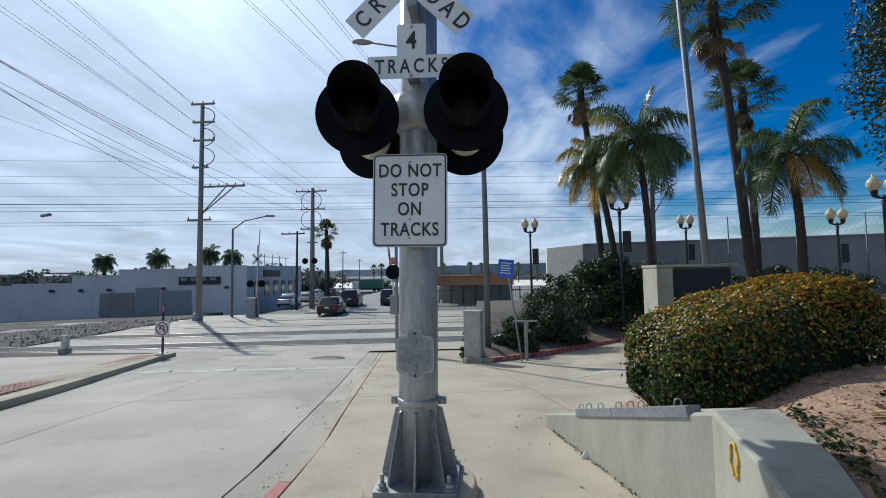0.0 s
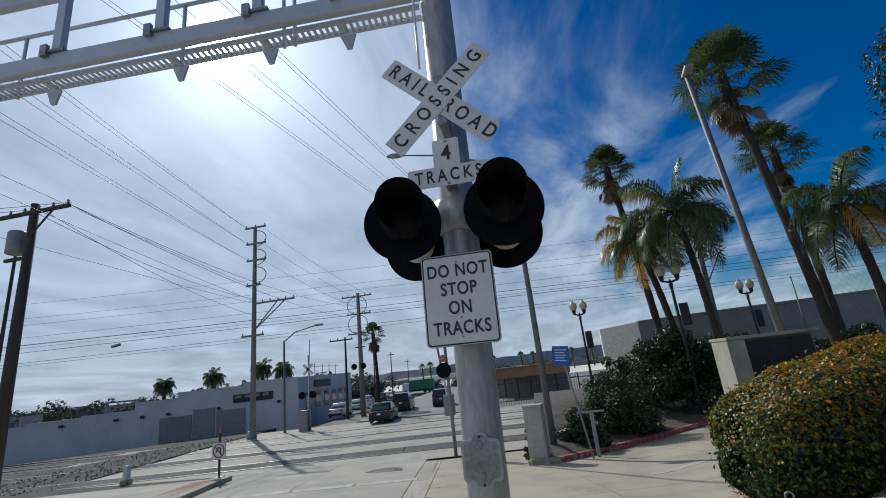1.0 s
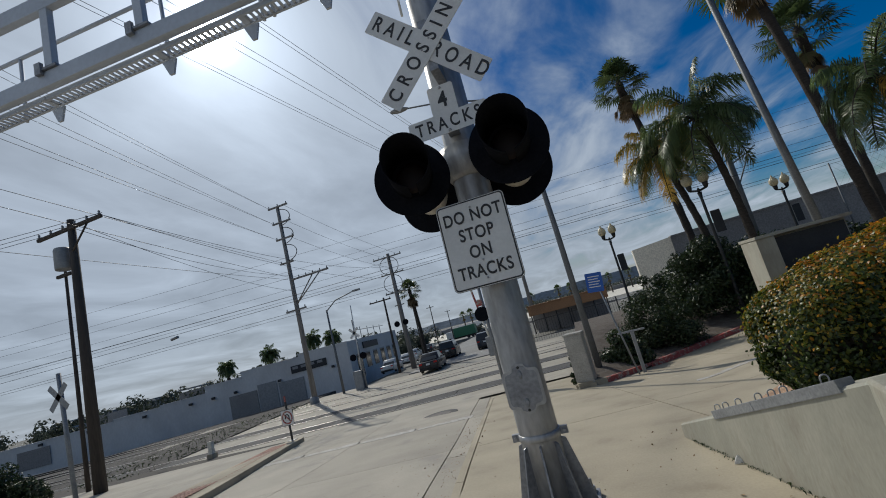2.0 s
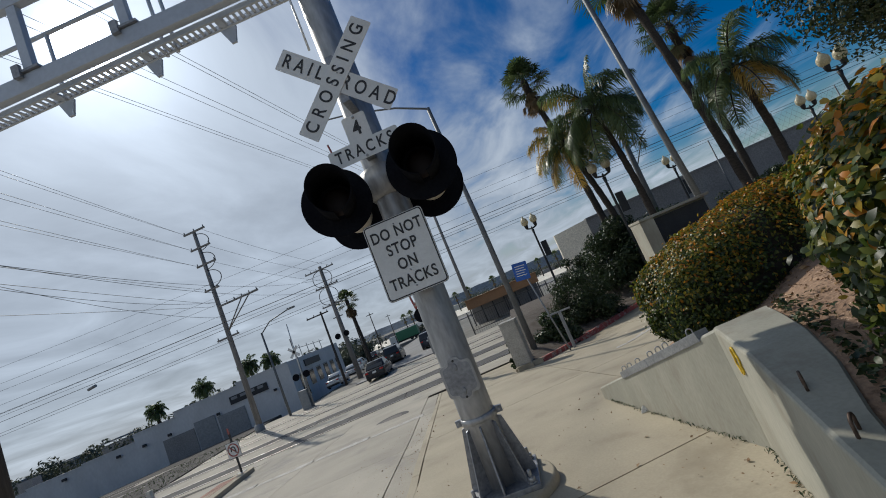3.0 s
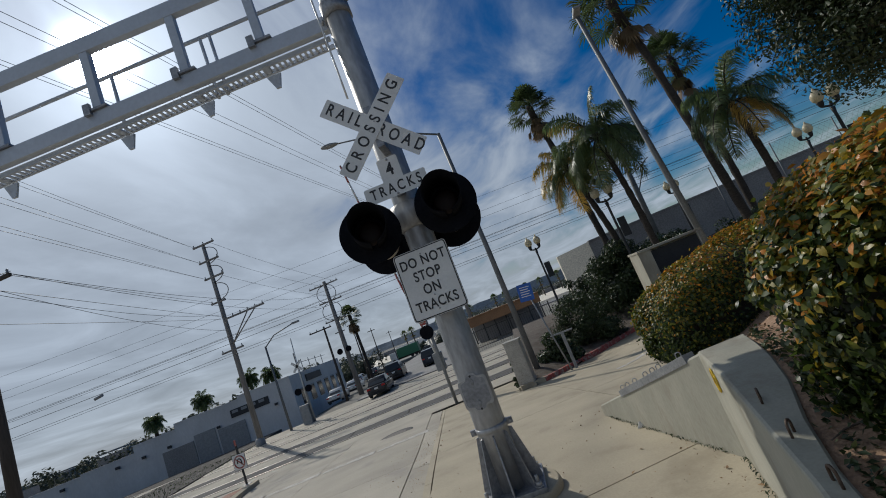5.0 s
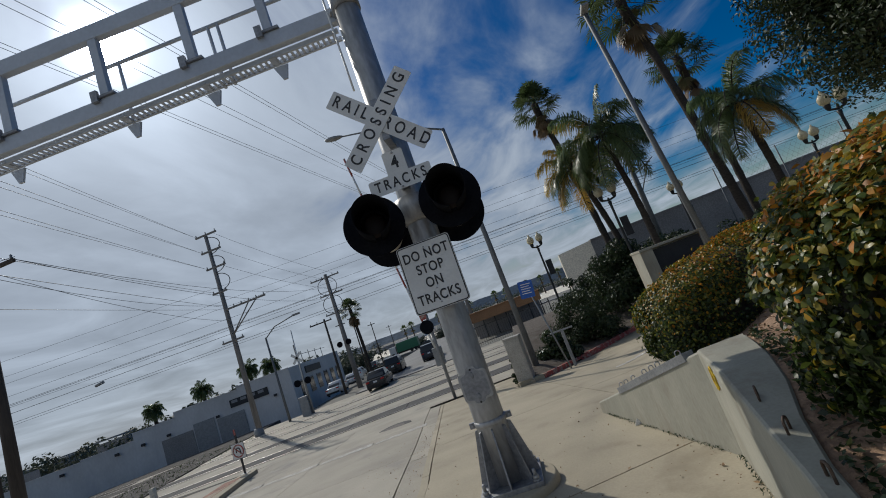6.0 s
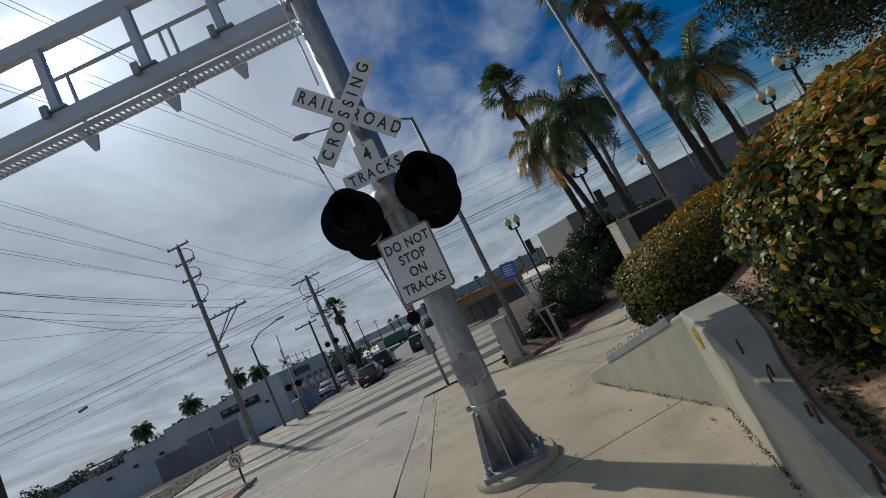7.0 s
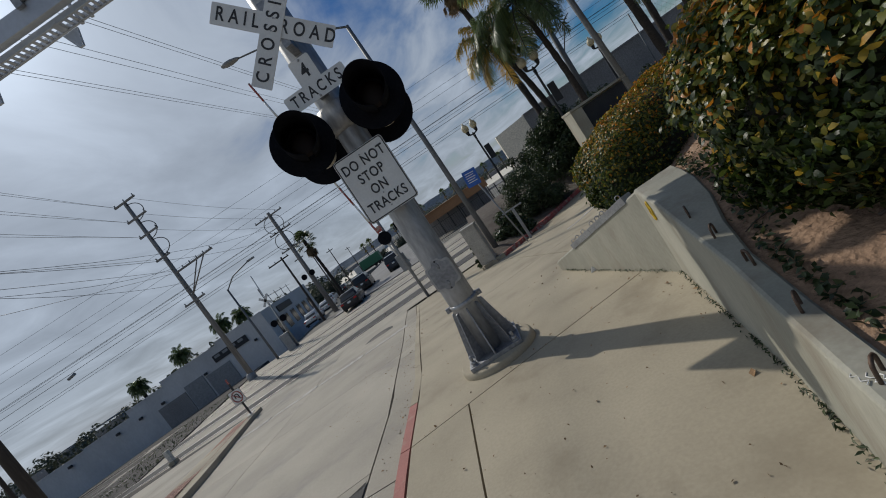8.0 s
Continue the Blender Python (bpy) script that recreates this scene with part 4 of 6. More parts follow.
for k in range(5):
    part("text_bar", boxm(-0.17, 0.17 - 0.05 * (k % 2), -0.003, -0.0005, 0.17 - k * 0.08, 0.195 - k * 0.08, bm_s), WHITESIGN, face)
valve = thing("pipe_stand", "grey T-shaped pipe stand in the planter", "pipe")
part("post", boxm(-0.05, 0.05, -0.05, 0.05, -0.1, 1.25, Matrix.Translation((2.02, 11.3, prof(11.3)))), GREYMETAL, valve)
part("crossbar", boxm(-0.42, 0.38, -0.03, 0.03, 1.25, 1.30, Matrix.Translation((2.02, 11.3, prof(11.3)))), GREYMETAL, valve)

# far planter behind a red kerb
line2 = [(0.05, 10.4), (0.9, 10.6), (2.4, 12.4), (4.6, 14.0), (7.2, 15.6), (12, 18.0), (20, 21.0), (34, 25.0)]


def bed2_z(x, y):
    edge = float(np.interp(x, [p[0] for p in line2], [p[1] for p in line2]))
    return walk_z(x, y) + 0.13 + min(max(y - edge, 0) * 0.2, 1.3) + noise.noise(Vector((x, y, 0))) * 0.06


xs2 = np.linspace(0.3, 33, 50)
b2 = bmesh.new()
g2 = []
for i, x in enumerate(xs2):
    e = float(np.interp(x, [p[0] for p in line2], [p[1] for p in line2]))
    g2.append([b2.verts.new((x, e + 0.14 + (27 - e) * (j / 10) ** 1.5, bed2_z(x, e + 0.14 + (27 - e) * (j / 10) ** 1.5))) for j in range(11)])
for a_, b_ in zip(g2, g2[1:]):
    for j in range(10):
        b2.faces.new((a_[j], b_[j], b_[j + 1], a_[j + 1])).smooth = True
tagged(part("planting_bed", b2, MULCH), "dark mulched planting bed behind the driveway kerb", "soil", kind="structure")
kerb_thing = thing("red_kerb", "worn red painted concrete kerb round the planter", "kerb")
for i, ((xa, ya), (xb, yb)) in enumerate(zip(line2, line2[1:])):
    n_seg = max(1, int(math.hypot(xb - xa, yb - ya) / 1.6))
    for k in range(n_seg):
        x0, y0 = xa + (xb - xa) * k / n_seg, ya + (yb - ya) * k / n_seg
        x1, y1 = xa + (xb - xa) * (k + 0.985) / n_seg, ya + (yb - ya) * (k + 0.985) / n_seg
        nx_, ny_ = -(yb - ya), xb - xa
        q = math.hypot(nx_, ny_)
        nx_, ny_ = nx_ / q * 0.16, ny_ / q * 0.16
        part("kerb_stone", solid(bmesh.new(), [(x0, y0), (x1, y1), (x1 + nx_, y1 + ny_), (x0 + nx_, y0 + ny_)], [walk_z(x0, y0) - 0.1] * 4,
                                 [walk_z(x0, y0) + 0.15, walk_z(x1, y1) + 0.15] + [walk_z(x1, y1) + 0.15, walk_z(x0, y0) + 0.15]), REDPAINT if i else CONCRETE, kerb_thing)


# ---- acorn lamps ----
def twin_lamp(x, y, zb, zt, size):
    p = thing("twin_globe_lamp", "black iron post lamp with two cream acorn globes", "lamp post", "globe lamps")
    part("post", tubem([(x, y, zb), (x, y, zb + 0.9), (x, y, zt - 0.8), (x, y, zt - 0.55)], [0.12, 0.07, 0.055, 0.09], 10), BLACKIRON, p)
    part("crossbar", tubem([(x - size, y, zt - 0.42), (x, y, zt - 0.50), (x + size, y, zt - 0.42)], 0.045, 8), BLACKIRON, p)
    part("finial", lathe(bmesh.new(), [(0.05, 0), (0.07, 0.06), (0.02, 0.16)], 10, Matrix.Translation((x, y, zt - 0.52))), BLACKIRON, p)
    for s in (-size, size):
        holder = part("globe_holder", lathe(bmesh.new(), [(0.05, -0.2), (0.09, -0.12), (0.11, 0.0), (0.12, 0.03)], 12, Matrix.Translation((x + s, y, zt - 0.24))), BLACKIRON, p)
        part("globe", lathe(bmesh.new(), [(0.11, 0), (0.19, 0.1), (0.215, 0.22), (0.19, 0.34), (0.10, 0.45), (0.045, 0.50), (0.05, 0.53), (0.015, 0.60)], 18, Matrix.Translation((x + s, y, zt - 0.21))), GLOBE, holder, "cream acorn globe")
    part("banner", boxm(x + 0.1, x + 0.45, y - 0.01, y + 0.01, zt - 2.3, zt - 1.4), DARKPANEL, p)
    return p


for x, y, zt, s in ((3.46, 22.0, 4.6, 0.27), (6.6, 16.0, 4.95, 0.31), (12.45, 23.0, 4.7, 0.26), (14.64, 13.0, 4.7, 0.30), (17.6, 19.0, 4.35, 0.27)):
    twin_lamp(x, y, bed2_z(x, y) - 0.1, zt, s)


# ---- palms, trees, bushes ----
def trunk_mesh(base, top, r0, r1, bend, seed):
    rng = random.Random(seed)
    pts, rad = [], []
    for i in range(26):
        t_ = i / 25
        p = Vector(base).lerp(Vector(top), t_) + Vector((bend * math.sin(t_ * math.pi), 0, 0))
        pts.append(p)
        rad.append((r0 + (r1 - r0) * t_) * (1 + 0.10 * (i % 2) + rng.uniform(-0.04, 0.04)) * (1.35 if i == 0 else 1))
    return tubem(pts, rad, 12)


def queen_palm(base, top, reach, seed, gold=0.1, r=0.2, n_f=20, name="queen_palm", label="feather palm with a ringed grey trunk and arching green fronds", fine=4):
    """A feather palm: arching fronds of many drooping leaflets."""
    rng = np.random.default_rng(seed)
    p = thing(name, label, "palm tree")
    part("trunk", trunk_mesh(base, top, r, r * 0.72, 0.15, seed), BARKPALM, p)
    for f in range(n_f):
        V, T, C = [], [], []
        ribs = bmesh.new()
        az = 2.4 * f + rng.uniform(-0.3, 0.3)
        el = math.radians(78 - 112 * (f / n_f) + rng.uniform(-8, 8))
        L = reach * rng.uniform(0.85, 1.1)
        d = Vector((math.cos(az) * math.cos(el), math.sin(az) * math.cos(el), math.sin(el)))
        pos, pts = Vector(top), []
        steps = 22
        for s in range(steps + 1):
            pts.append(pos.copy())
            pos = pos + d * (L / steps)
            d = (d + Vector((0, 0, -0.075 - 0.03 * s / steps * 2))).normalized()
        tube(ribs, pts[::3], [0.03 * (1 - i / 9) + 0.006 for i in range(len(pts[::3]))], 5)
        dead = rng.random() < gold
        for s in range(4, steps + 1):
            a = (pts[s] - pts[s - 1]).normalized()
            side = a.cross(Vector((0, 0, 1))).normalized()
            for k in range(fine):
                q = pts[s - 1].lerp(pts[s], k / fine)
                for sg in (-1, 1):
                    ll = reach * 0.30 * math.sin(math.pi * min(1, 0.12 + 0.86 * s / steps)) ** 0.6 * rng.uniform(0.8, 1.15) + 0.06
                    dirv = (side * sg * 0.75 + a * 0.55 + Vector((0, 0, rng.uniform(-0.55, 0.25)))).normalized()
                    mid = q + dirv * ll * 0.55 + Vector((0, 0, 0.0))
                    tip = q + dirv * ll * 0.88 + Vector((0, 0, -ll * rng.uniform(0.35, 0.85)))
                    w = a * 0.0145 * (reach / 2.4) * 4 / fine
                    i0 = len(V)
                    V += [q - w, q + w, mid + w * 1.25, mid - w * 1.25, tip]
                    T += [(i0, i0 + 1, i0 + 2), (i0, i0 + 2, i0 + 3), (i0 + 3, i0 + 2, i0 + 4)]
                    t0 = (0.93 if dead else 0.35) + rng.normal(0, 0.12) + (0.16 if f > n_f * 0.7 else 0)
                    C += [min(1, max(0, t0))] * 5
        frond = fast_mesh("frond", V, T, C, L_QUEEN, p)
        part("rib", ribs, BARKPALM, frond)
    return p


def fan_palm(base, top, reach, seed, r=0.24, skirt=10, name="fan_palm", label="tall fan palm with a shaggy brown skirt under its green crown", count=34, split=True):
    """A fan palm: separate round fans on long stalks over a skirt of hanging dead fans."""
    rng = np.random.default_rng(seed)
    p = thing(name, label, "palm tree")
    part("trunk", trunk_mesh(base, top, r, r * 0.8, 0.1, seed), BARKPALM, p)
    nb, top = 24, Vector(top)
    allV, allT, allC = [], [], []
    for f in range(count + skirt):
        old = f >= count
        u = f / count if not old else (f - count) / max(1, skirt)
        az = 2.4 * f + rng.uniform(-0.3, 0.3)
        el = math.radians(rng.uniform(-84, -58) if old else 86 - 112 * u + rng.uniform(-9, 9))
        d = Vector((math.cos(az) * math.cos(el), math.sin(az) * math.cos(el), math.sin(el)))
        stem = reach * (rng.uniform(0.25, 0.7) if old else rng.uniform(0.48, 0.66))
        foot = top + Vector((0, 0, -0.25 * reach if old else -0.12 * reach * u))
        hub = foot + d * stem + Vector((0, 0, -stem * 0.10))
        side = d.cross(Vector((0, 0, 1)))
        side = side.normalized() if side.length > 0.05 else Vector((1, 0, 0))
        up = side.cross(d).normalized()
        w0 = side * 0.014 * reach
        V = [foot - w0, foot + w0, hub + w0 * 0.7, hub - w0 * 0.7]
        T = [(0, 1, 2), (0, 2, 3)]
        C = [0.7] * 4
        tone = (0.9 if old else 0.36 + (0.22 if u > 0.85 else 0)) + rng.normal(0, 0.07)
        rad = reach * (0.36 if old else 0.50) * rng.uniform(0.88, 1.1)
        for k in range(nb):
            a = math.radians((-60 + 120 * k / (nb - 1)) if old else (-125 + 250 * k / (nb - 1)))
            ll = rad * (1 - 0.25 * (abs(a) / 2.18) ** 2) * rng.uniform(0.9, 1.08)
            dv = (d * math.cos(a) + side * math.sin(a) + up * (0.10 + 0.06 * (k % 2))).normalized()
            w = dv.cross(up).normalized() * (0.055 * ll)
            mid = hub + dv * ll * 0.58 + Vector((0, 0, -ll * 0.04))
            tip = hub + dv * ll * 0.93 + Vector((0, 0, -ll * rng.uniform(0.14, 0.5)))
            i0 = len(V)
            V += [hub, mid - w, mid + w, tip]
            T += [(i0, i0 + 2, i0 + 1), (i0 + 1, i0 + 2, i0 + 3)]
            C += [min(1, max(0, tone + rng.normal(0, 0.05)))] * 4
        if split:
            fast_mesh("fan_leaf", V, T, C, L_FAN, p)
        else:
            k0 = len(allV)
            allV += V
            allC += C
            allT += [(i + k0, j + k0, k + k0) for i, j, k in T]
    if not split:
        fast_mesh("crown", allV, allT, allC, L_FAN, p)
    boot = lathe(bmesh.new(), [(r * 0.85, -reach * 0.6), (r * 1.15, -reach * 0.3), (r * 1.15, -0.05), (r * 0.5, 0.2)], 12, Matrix.Translation(top))
    part("crown_boot", boot, BARKPALM, p, "shaggy old leaf bases")
    return p


fan_palm((7.5, 22, bed2_z(7.5, 22)), (6.55, 22, 12.4), 1.75, 11, 0.19, 22)
queen_palm((7.4, 15.0, 0.0), (7.12, 15.0, 7.1), 2.7, 12, 0.10, 0.15, 22)
fan_palm((10.8, 14, -0.2), (9.80, 14, 12.3), 2.1, 13, 0.18, 8)
fan_palm((13.3, 18, 0.0), (13.05, 18, 10.2), 1.8, 14, 0.17, 8)
queen_palm((10.38, 11.0, 0.2), (10.3, 11.0, 5.4), 2.05, 15, 0.03, 0.14)
queen_palm((6.9, 17.3, 0.0), (6.0, 17.3, 6.8), 2.4, 16, 0.35, 0.16)


def blob_leaves(rng, centres, radii, per, squash=0.85):
    P, N = [], []
    for c, r in zip(centres, radii):
        v = rng.normal(0, 1, (per, 3))
        v /= np.linalg.norm(v, axis=1)[:, None]
        k = r * (1 - rng.random(per) ** 2 * 0.55)
        q = v * k[:, None]
        q[:, 2] *= squash
        P.append(q + np.array(c))
        N.append(v + np.array([0, 0, 0.3]))
    return np.vstack(P), np.vstack(N)


def shrub(name, label, category, centre, half, clumps, per, size, seed, material=None, core=True):
    rng = np.random.default_rng(seed)
    s = thing(name, label, category)
    v = rng.normal(0, 1, (clumps, 3))
    v /= np.linalg.norm(v, axis=1)[:, None]
    c = v * (rng.random(clumps) ** 0.4)[:, None] * np.array(half) * 0.78
    c[:, 2] = np.abs(c[:, 2]) * 1.0
    c += np.array(centre)
    rad = rng.uniform(0.22, 0.4, clumps) * min(half)
    P, N = blob_leaves(rng, c, rad, per)
    leaves("foliage", P, N, size, np.clip(rng.normal(0.4, 0.22, len(P)), 0, 1), material or L_BUSH, s, 0.5, 0.25, seed)
    b = bmesh.new()
    for k in range(min(9, clumps)):
        tube(b, [Vector((centre[0], centre[1], centre[2] - 0.3)), Vector(c[k]).lerp(Vector(centre), 0.4), Vector(c[k])], [0.05, 0.03, 0.012], 5)
    part("stems", b, BARK, s, "dark woody stems")
    return s


shrub("bush", "large dark green bush in the planter", "bush", (6.6, 17.0, 0.0), (2.9, 1.7, 3.3), 85, 230, 0.15, 21)
shrub("bush", "large dark green bush in the planter", "bush", (9.2, 18.2, 0.1), (2.4, 1.5, 2.6), 60, 220, 0.15, 22)
shrub("bush", "grey-green rounded shrub beside the street light", "bush", (3.3, 14.4, -0.7), (1.7, 1.2, 2.3), 60, 220, 0.10, 23)
shrub("bush", "low spiky dark shrub behind the kerb", "bush", (1.75, 12.9, -1.0), (1.0, 0.9, 1.4), 34, 140, 0.14, 24)
shrub("bush", "low dark shrub behind the hedge", "bush", (12.0, 16.2, 0.5), (2.6, 1.3, 1.5), 36, 160, 0.14, 25)
shrub("bush", "dark ivy clump beside the cabinet", "bush", (0.02, 11.6, -0.95), (0.3, 0.4, 1.2), 14, 120, 0.08, 26)
shrub("bush", "dark green bush far along the planter", "bush", (4.4, 20.5, 0.2), (1.6, 1.4, 1.9), 30, 160, 0.15, 27)
shrub("bush", "low dark shrubs along the grey wall", "bush", (16.5, 19.8, 1.0), (4.0, 1.4, 1.1), 40, 140, 0.15, 28)


def broad_tree(name, label, base, crown, half, clumps, per, size, seed, material):
    rng = np.random.default_rng(seed)
    t_ = thing(name, label, "tree")
    b = bmesh.new()
    fork = Vector((crown[0], crown[1], crown[2] - half[2] * 0.75))
    tube(b, [Vector(base), Vector(base).lerp(fork, 0.5) + Vector((0.1, 0, 0)), fork], [0.26, 0.2, 0.15], 10)
    v = rng.normal(0, 1, (clumps, 3))
    v /= np.linalg.norm(v, axis=1)[:, None]
    c = v * (0.35 + 0.6 * rng.random(clumps) ** 0.5)[:, None] * np.array(half) + np.array(crown)
    for k in range(min(26, clumps)):
        m_ = fork.lerp(Vector(c[k]), 0.5) + Vector((0, 0, 0.15))
        tube(b, [fork, m_, Vector(c[k])], [0.09, 0.05, 0.015], 6)
    part("trunk", b, BARK, t_, "dark trunk with forking limbs")
    P, N = blob_leaves(rng, c, rng.uniform(0.26, 0.42, clumps) * min(half), per)
    leaves("crown", P, N, size, np.clip(rng.normal(0.4, 0.22, len(P)), 0, 1), material, t_, 0.45, 0.25, seed)
    return t_


broad_tree("ficus_tree", "dense dark green broadleaf tree overhanging the planting bed", (10.9, 4.4, 0.0), (10.75, 4.3, 5.7), (3.0, 2.4, 2.9), 190, 700, 0.105, 31, L_TREE)


# ---- traffic island ----
isl_plan = [(-6.2, -0.5), (-7.72, 3.49), (-8.32, 5.07), (-9.4, 7.7), (-10.75, 11.4), (-11.25, 12.9), (-11.5, 13.1), (-11.9, 12.9), (-11.6, 11.2), (-10.9, 8.2), (-9.6, 4.9), (-8.2, 1.2), (-7.4, -0.8)]
island = tagged(part("traffic_island", solid(bmesh.new(), isl_plan, [road_z(x, y) - 0.1 for x, y in isl_plan], [road_z(x, y) + 0.15 for x, y in isl_plan]), CONCRETE),
                "narrow concrete traffic island with red brick paving", "traffic island", kind="structure")
rb = random.Random(4)
brick_me = {}
for u in range(0, 62):
    for v in range(4):
        s = u / 62
        xa = np.interp(s, [0, 1], [-7.6, -11.2]) - 0.02
        ya = np.interp(s, [0, 1], [1.6, 11.9])
        x, y = xa - 0.12 - v * 0.19 * (1 - 0.3 * s), ya - 0.07 * v
        if v % 4 not in brick_me:
            b = boxm(-0.085, 0.085, -0.075, 0.075, 0, 0.012, pose(0, 0, 0, 0, 0, 19), 0.004)
            me = bpy.data.meshes.new("brick")
            b.to_mesh(me)
            b.free()
            me.materials.append(BRICKRED)
            brick_me[v % 4] = me
        o = new("brick", brick_me[v % 4])
        o.parent = island
        o.location = (x, y, road_z(x, y) + 0.152)

nu = thing("no_u_turn_sign", "small white no U-turn sign on a short post on the island", "traffic sign")
nx, ny = -11.58, 12.6
nz = road_z(nx, ny) + 0.15
part("post", boxm(-0.03, 0.03, -0.03, 0.03, -0.05, 1.55, Matrix.Translation((nx, ny, nz))), BLACKINK, nu)
part("reflector_tip", boxm(-0.035, 0.035, -0.02, 0.02, 1.55, 1.78, Matrix.Translation((nx, ny, nz))), REDPAINT, nu)
ms_ = Matrix.Translation((nx, ny - 0.05, nz + 0.93)) @ pose(0, 0, 0, 0, 0, -4)
plate = part("plate", prismm(rounded(0.61, 0.61, 0.04), 0.008, ms_), BLACKINK, nu)
part("face", prismm(rounded(0.58, 0.58, 0.03), 0.003, ms_ @ Matrix.Translation((0, -0.003, 0))), WHITESIGN, plate)


def ring_pts(r, a0, a1, n=24):
    return [(r * math.cos(radians(a0 + (a1 - a0) * i / n)), -0.006, r * math.sin(radians(a0 + (a1 - a0) * i / n))) for i in range(n + 1)]


part("red_ring", tubem([ms_ @ Vector(p) for p in ring_pts(0.235, 0, 360)], 0.026, 6), REDPAINT, plate, "red prohibition ring")
part("red_slash", tubem([ms_ @ Vector(p) for p in ((-0.16, -0.007, 0.16), (0.16, -0.007, -0.16))], 0.022, 6), REDPAINT, plate)
part("arrow", tubem([ms_ @ Vector(p) for p in [(0.09, -0.005, -0.13), (0.09, -0.005, 0.03)] + [(0.09 * math.cos(radians(a)), -0.005, 0.03 + 0.09 * math.sin(radians(a))) for a in (30, 60, 90, 120, 150, 180)] + [(-0.09, -0.005, -0.05)]], 0.022, 6), BLACKINK, plate)
part("base_foot", boxm(-0.16, 0.16, -0.12, 0.12, -0.03, 0.03, Matrix.Translation((nx, ny, nz))), GREYMETAL, nu)

bo = thing("bollard", "short pale concrete bollard beside the tracks", "bollard")
part("shaft", boxm(-0.11, 0.11, -0.1, 0.1, -0.4, 0.62, Matrix.Translation((-17.5, 14.5, prof(14.5) + 0.1)), 0.02), CREAMWALL, bo)
part("foot", boxm(-0.17, 0.17, -0.16, 0.16, -0.45, 0.05, Matrix.Translation((-17.5, 14.5, prof(14.5) + 0.1))), CONCRETE, bo)

mh = thing("manhole_cover", "round iron manhole cover set in the road", "manhole cover")
mz = road_z(-4.9, 11.9)
part("cover", lathe(bmesh.new(), [(0.42, -0.02), (0.42, 0.018), (0.40, 0.022)], 28, Matrix.Translation((-4.9, 11.8, mz))), OLDIRON, mh)
part("frame", lathe(bmesh.new(), [(0.66, -0.02), (0.66, 0.012), (0.60, 0.014)], 28, Matrix.Translation((-4.9, 11.8, mz))), ASPHALT, mh)

pp = thing("paper_scrap", "crumpled scrap of white paper on the pavement", "litter")
pb = bmesh.new()
for a, b, c in (((-0.05, 0, 0), (0.0, 0.02, 0.07), (0.05, -0.01, 0.005)), ((0.0, 0.02, 0.07), (0.04, 0.05, 0.03), (0.05, -0.01, 0.005)), ((-0.05, 0, 0), (-0.02, 0.05, 0.03), (0.0, 0.02, 0.07))):
    solid(pb, [a[:2], b[:2], c[:2]], [a[2], b[2], c[2]], [a[2] + 0.004, b[2] + 0.004, c[2] + 0.004])
for v in pb.verts:
    v.co += Vector((1.60, 1.24, prof(1.24) + 0.004))
part("sheet", pb, PAPER, pp)

# small debris on the pavement and gutter
deb = np.random.default_rng(9)
DP = np.vstack([np.column_stack([deb.uniform(-1.0, 1.7, 200), deb.uniform(-3.6, 3, 200)]), np.column_stack([deb.normal(-1.55, 0.14, 260), deb.uniform(-1, 9, 260)]),
                np.column_stack([deb.normal(-2.6, 0.5, 160), deb.uniform(1.5, 8, 160)]), np.column_stack([deb.normal(1.85, 0.12, 120), deb.uniform(-2.6, 1.2, 120)])])
DP[200:460, 0] += np.array([kerb_x(y) + 1.25 for y in DP[200:460, 1]])
DC = np.array([[x, y, (walk_z(x, y) if x > kerb_x(y) else road_z(x, y)) + 0.008] for x, y in DP])
tagged(leaves("debris", DC, np.tile([0, 0, 1.0], (len(DC), 1)), np.where(deb.random(len(DC)) < 0.1, 0.05, 0.02), deb.random(len(DC)), TWIG, None, 0.6, 0.2, 3),
       "small dry leaves and grit scattered on concrete", "debris", kind="stuff")


# ---- white building beyond the tracks ----
BA, BB = Vector((-60.0, 27.5, 0)), Vector((-24.0, 41.4, 0))
BC = BB + HEAD * 22
BD = BC + (BA - BB)
bld = thing("white_building", "long low white painted block building with a stepped parapet", "building")
d_ = (BB - BA)
steps_ = [(0.0, 0.36, 1.15), (0.36, 0.48, 1.35), (0.48, 0.60, 1.5), (0.60, 0.70, 2.2), (0.70, 0.86, 2.75), (0.86, 1.0, 3.05)]
nrm_ = Vector((-d_.y, d_.x, 0)).normalized() * 0.35
for a, b, h in steps_:
    p, q = BA + d_ * a, BA + d_ * b
    part("wall", solid(bmesh.new(), [(p.x, p.y), (q.x, q.y), (q.x + nrm_.x, q.y + nrm_.y), (p.x + nrm_.x, p.y + nrm_.y)], -4.6, h), WHITEWALL, bld)
    part("coping", solid(bmesh.new(), [(p.x - nrm_.x * .15, p.y - nrm_.y * .15), (q.x - nrm_.x * .15, q.y - nrm_.y * .15), (q.x + nrm_.x * 1.2, q.y + nrm_.y * 1.2), (p.x + nrm_.x * 1.2, p.y + nrm_.y * 1.2)], h, h + 0.1), WHITEWALL, bld)
part("wall", solid(bmesh.new(), [(BB.x, BB.y), (BC.x, BC.y), (BC.x - 0.35, BC.y), (BB.x - 0.35, BB.y + 0.13)], -3.0, [3.1, 3.5, 3.5, 3.1]), WHITEWALL, bld)
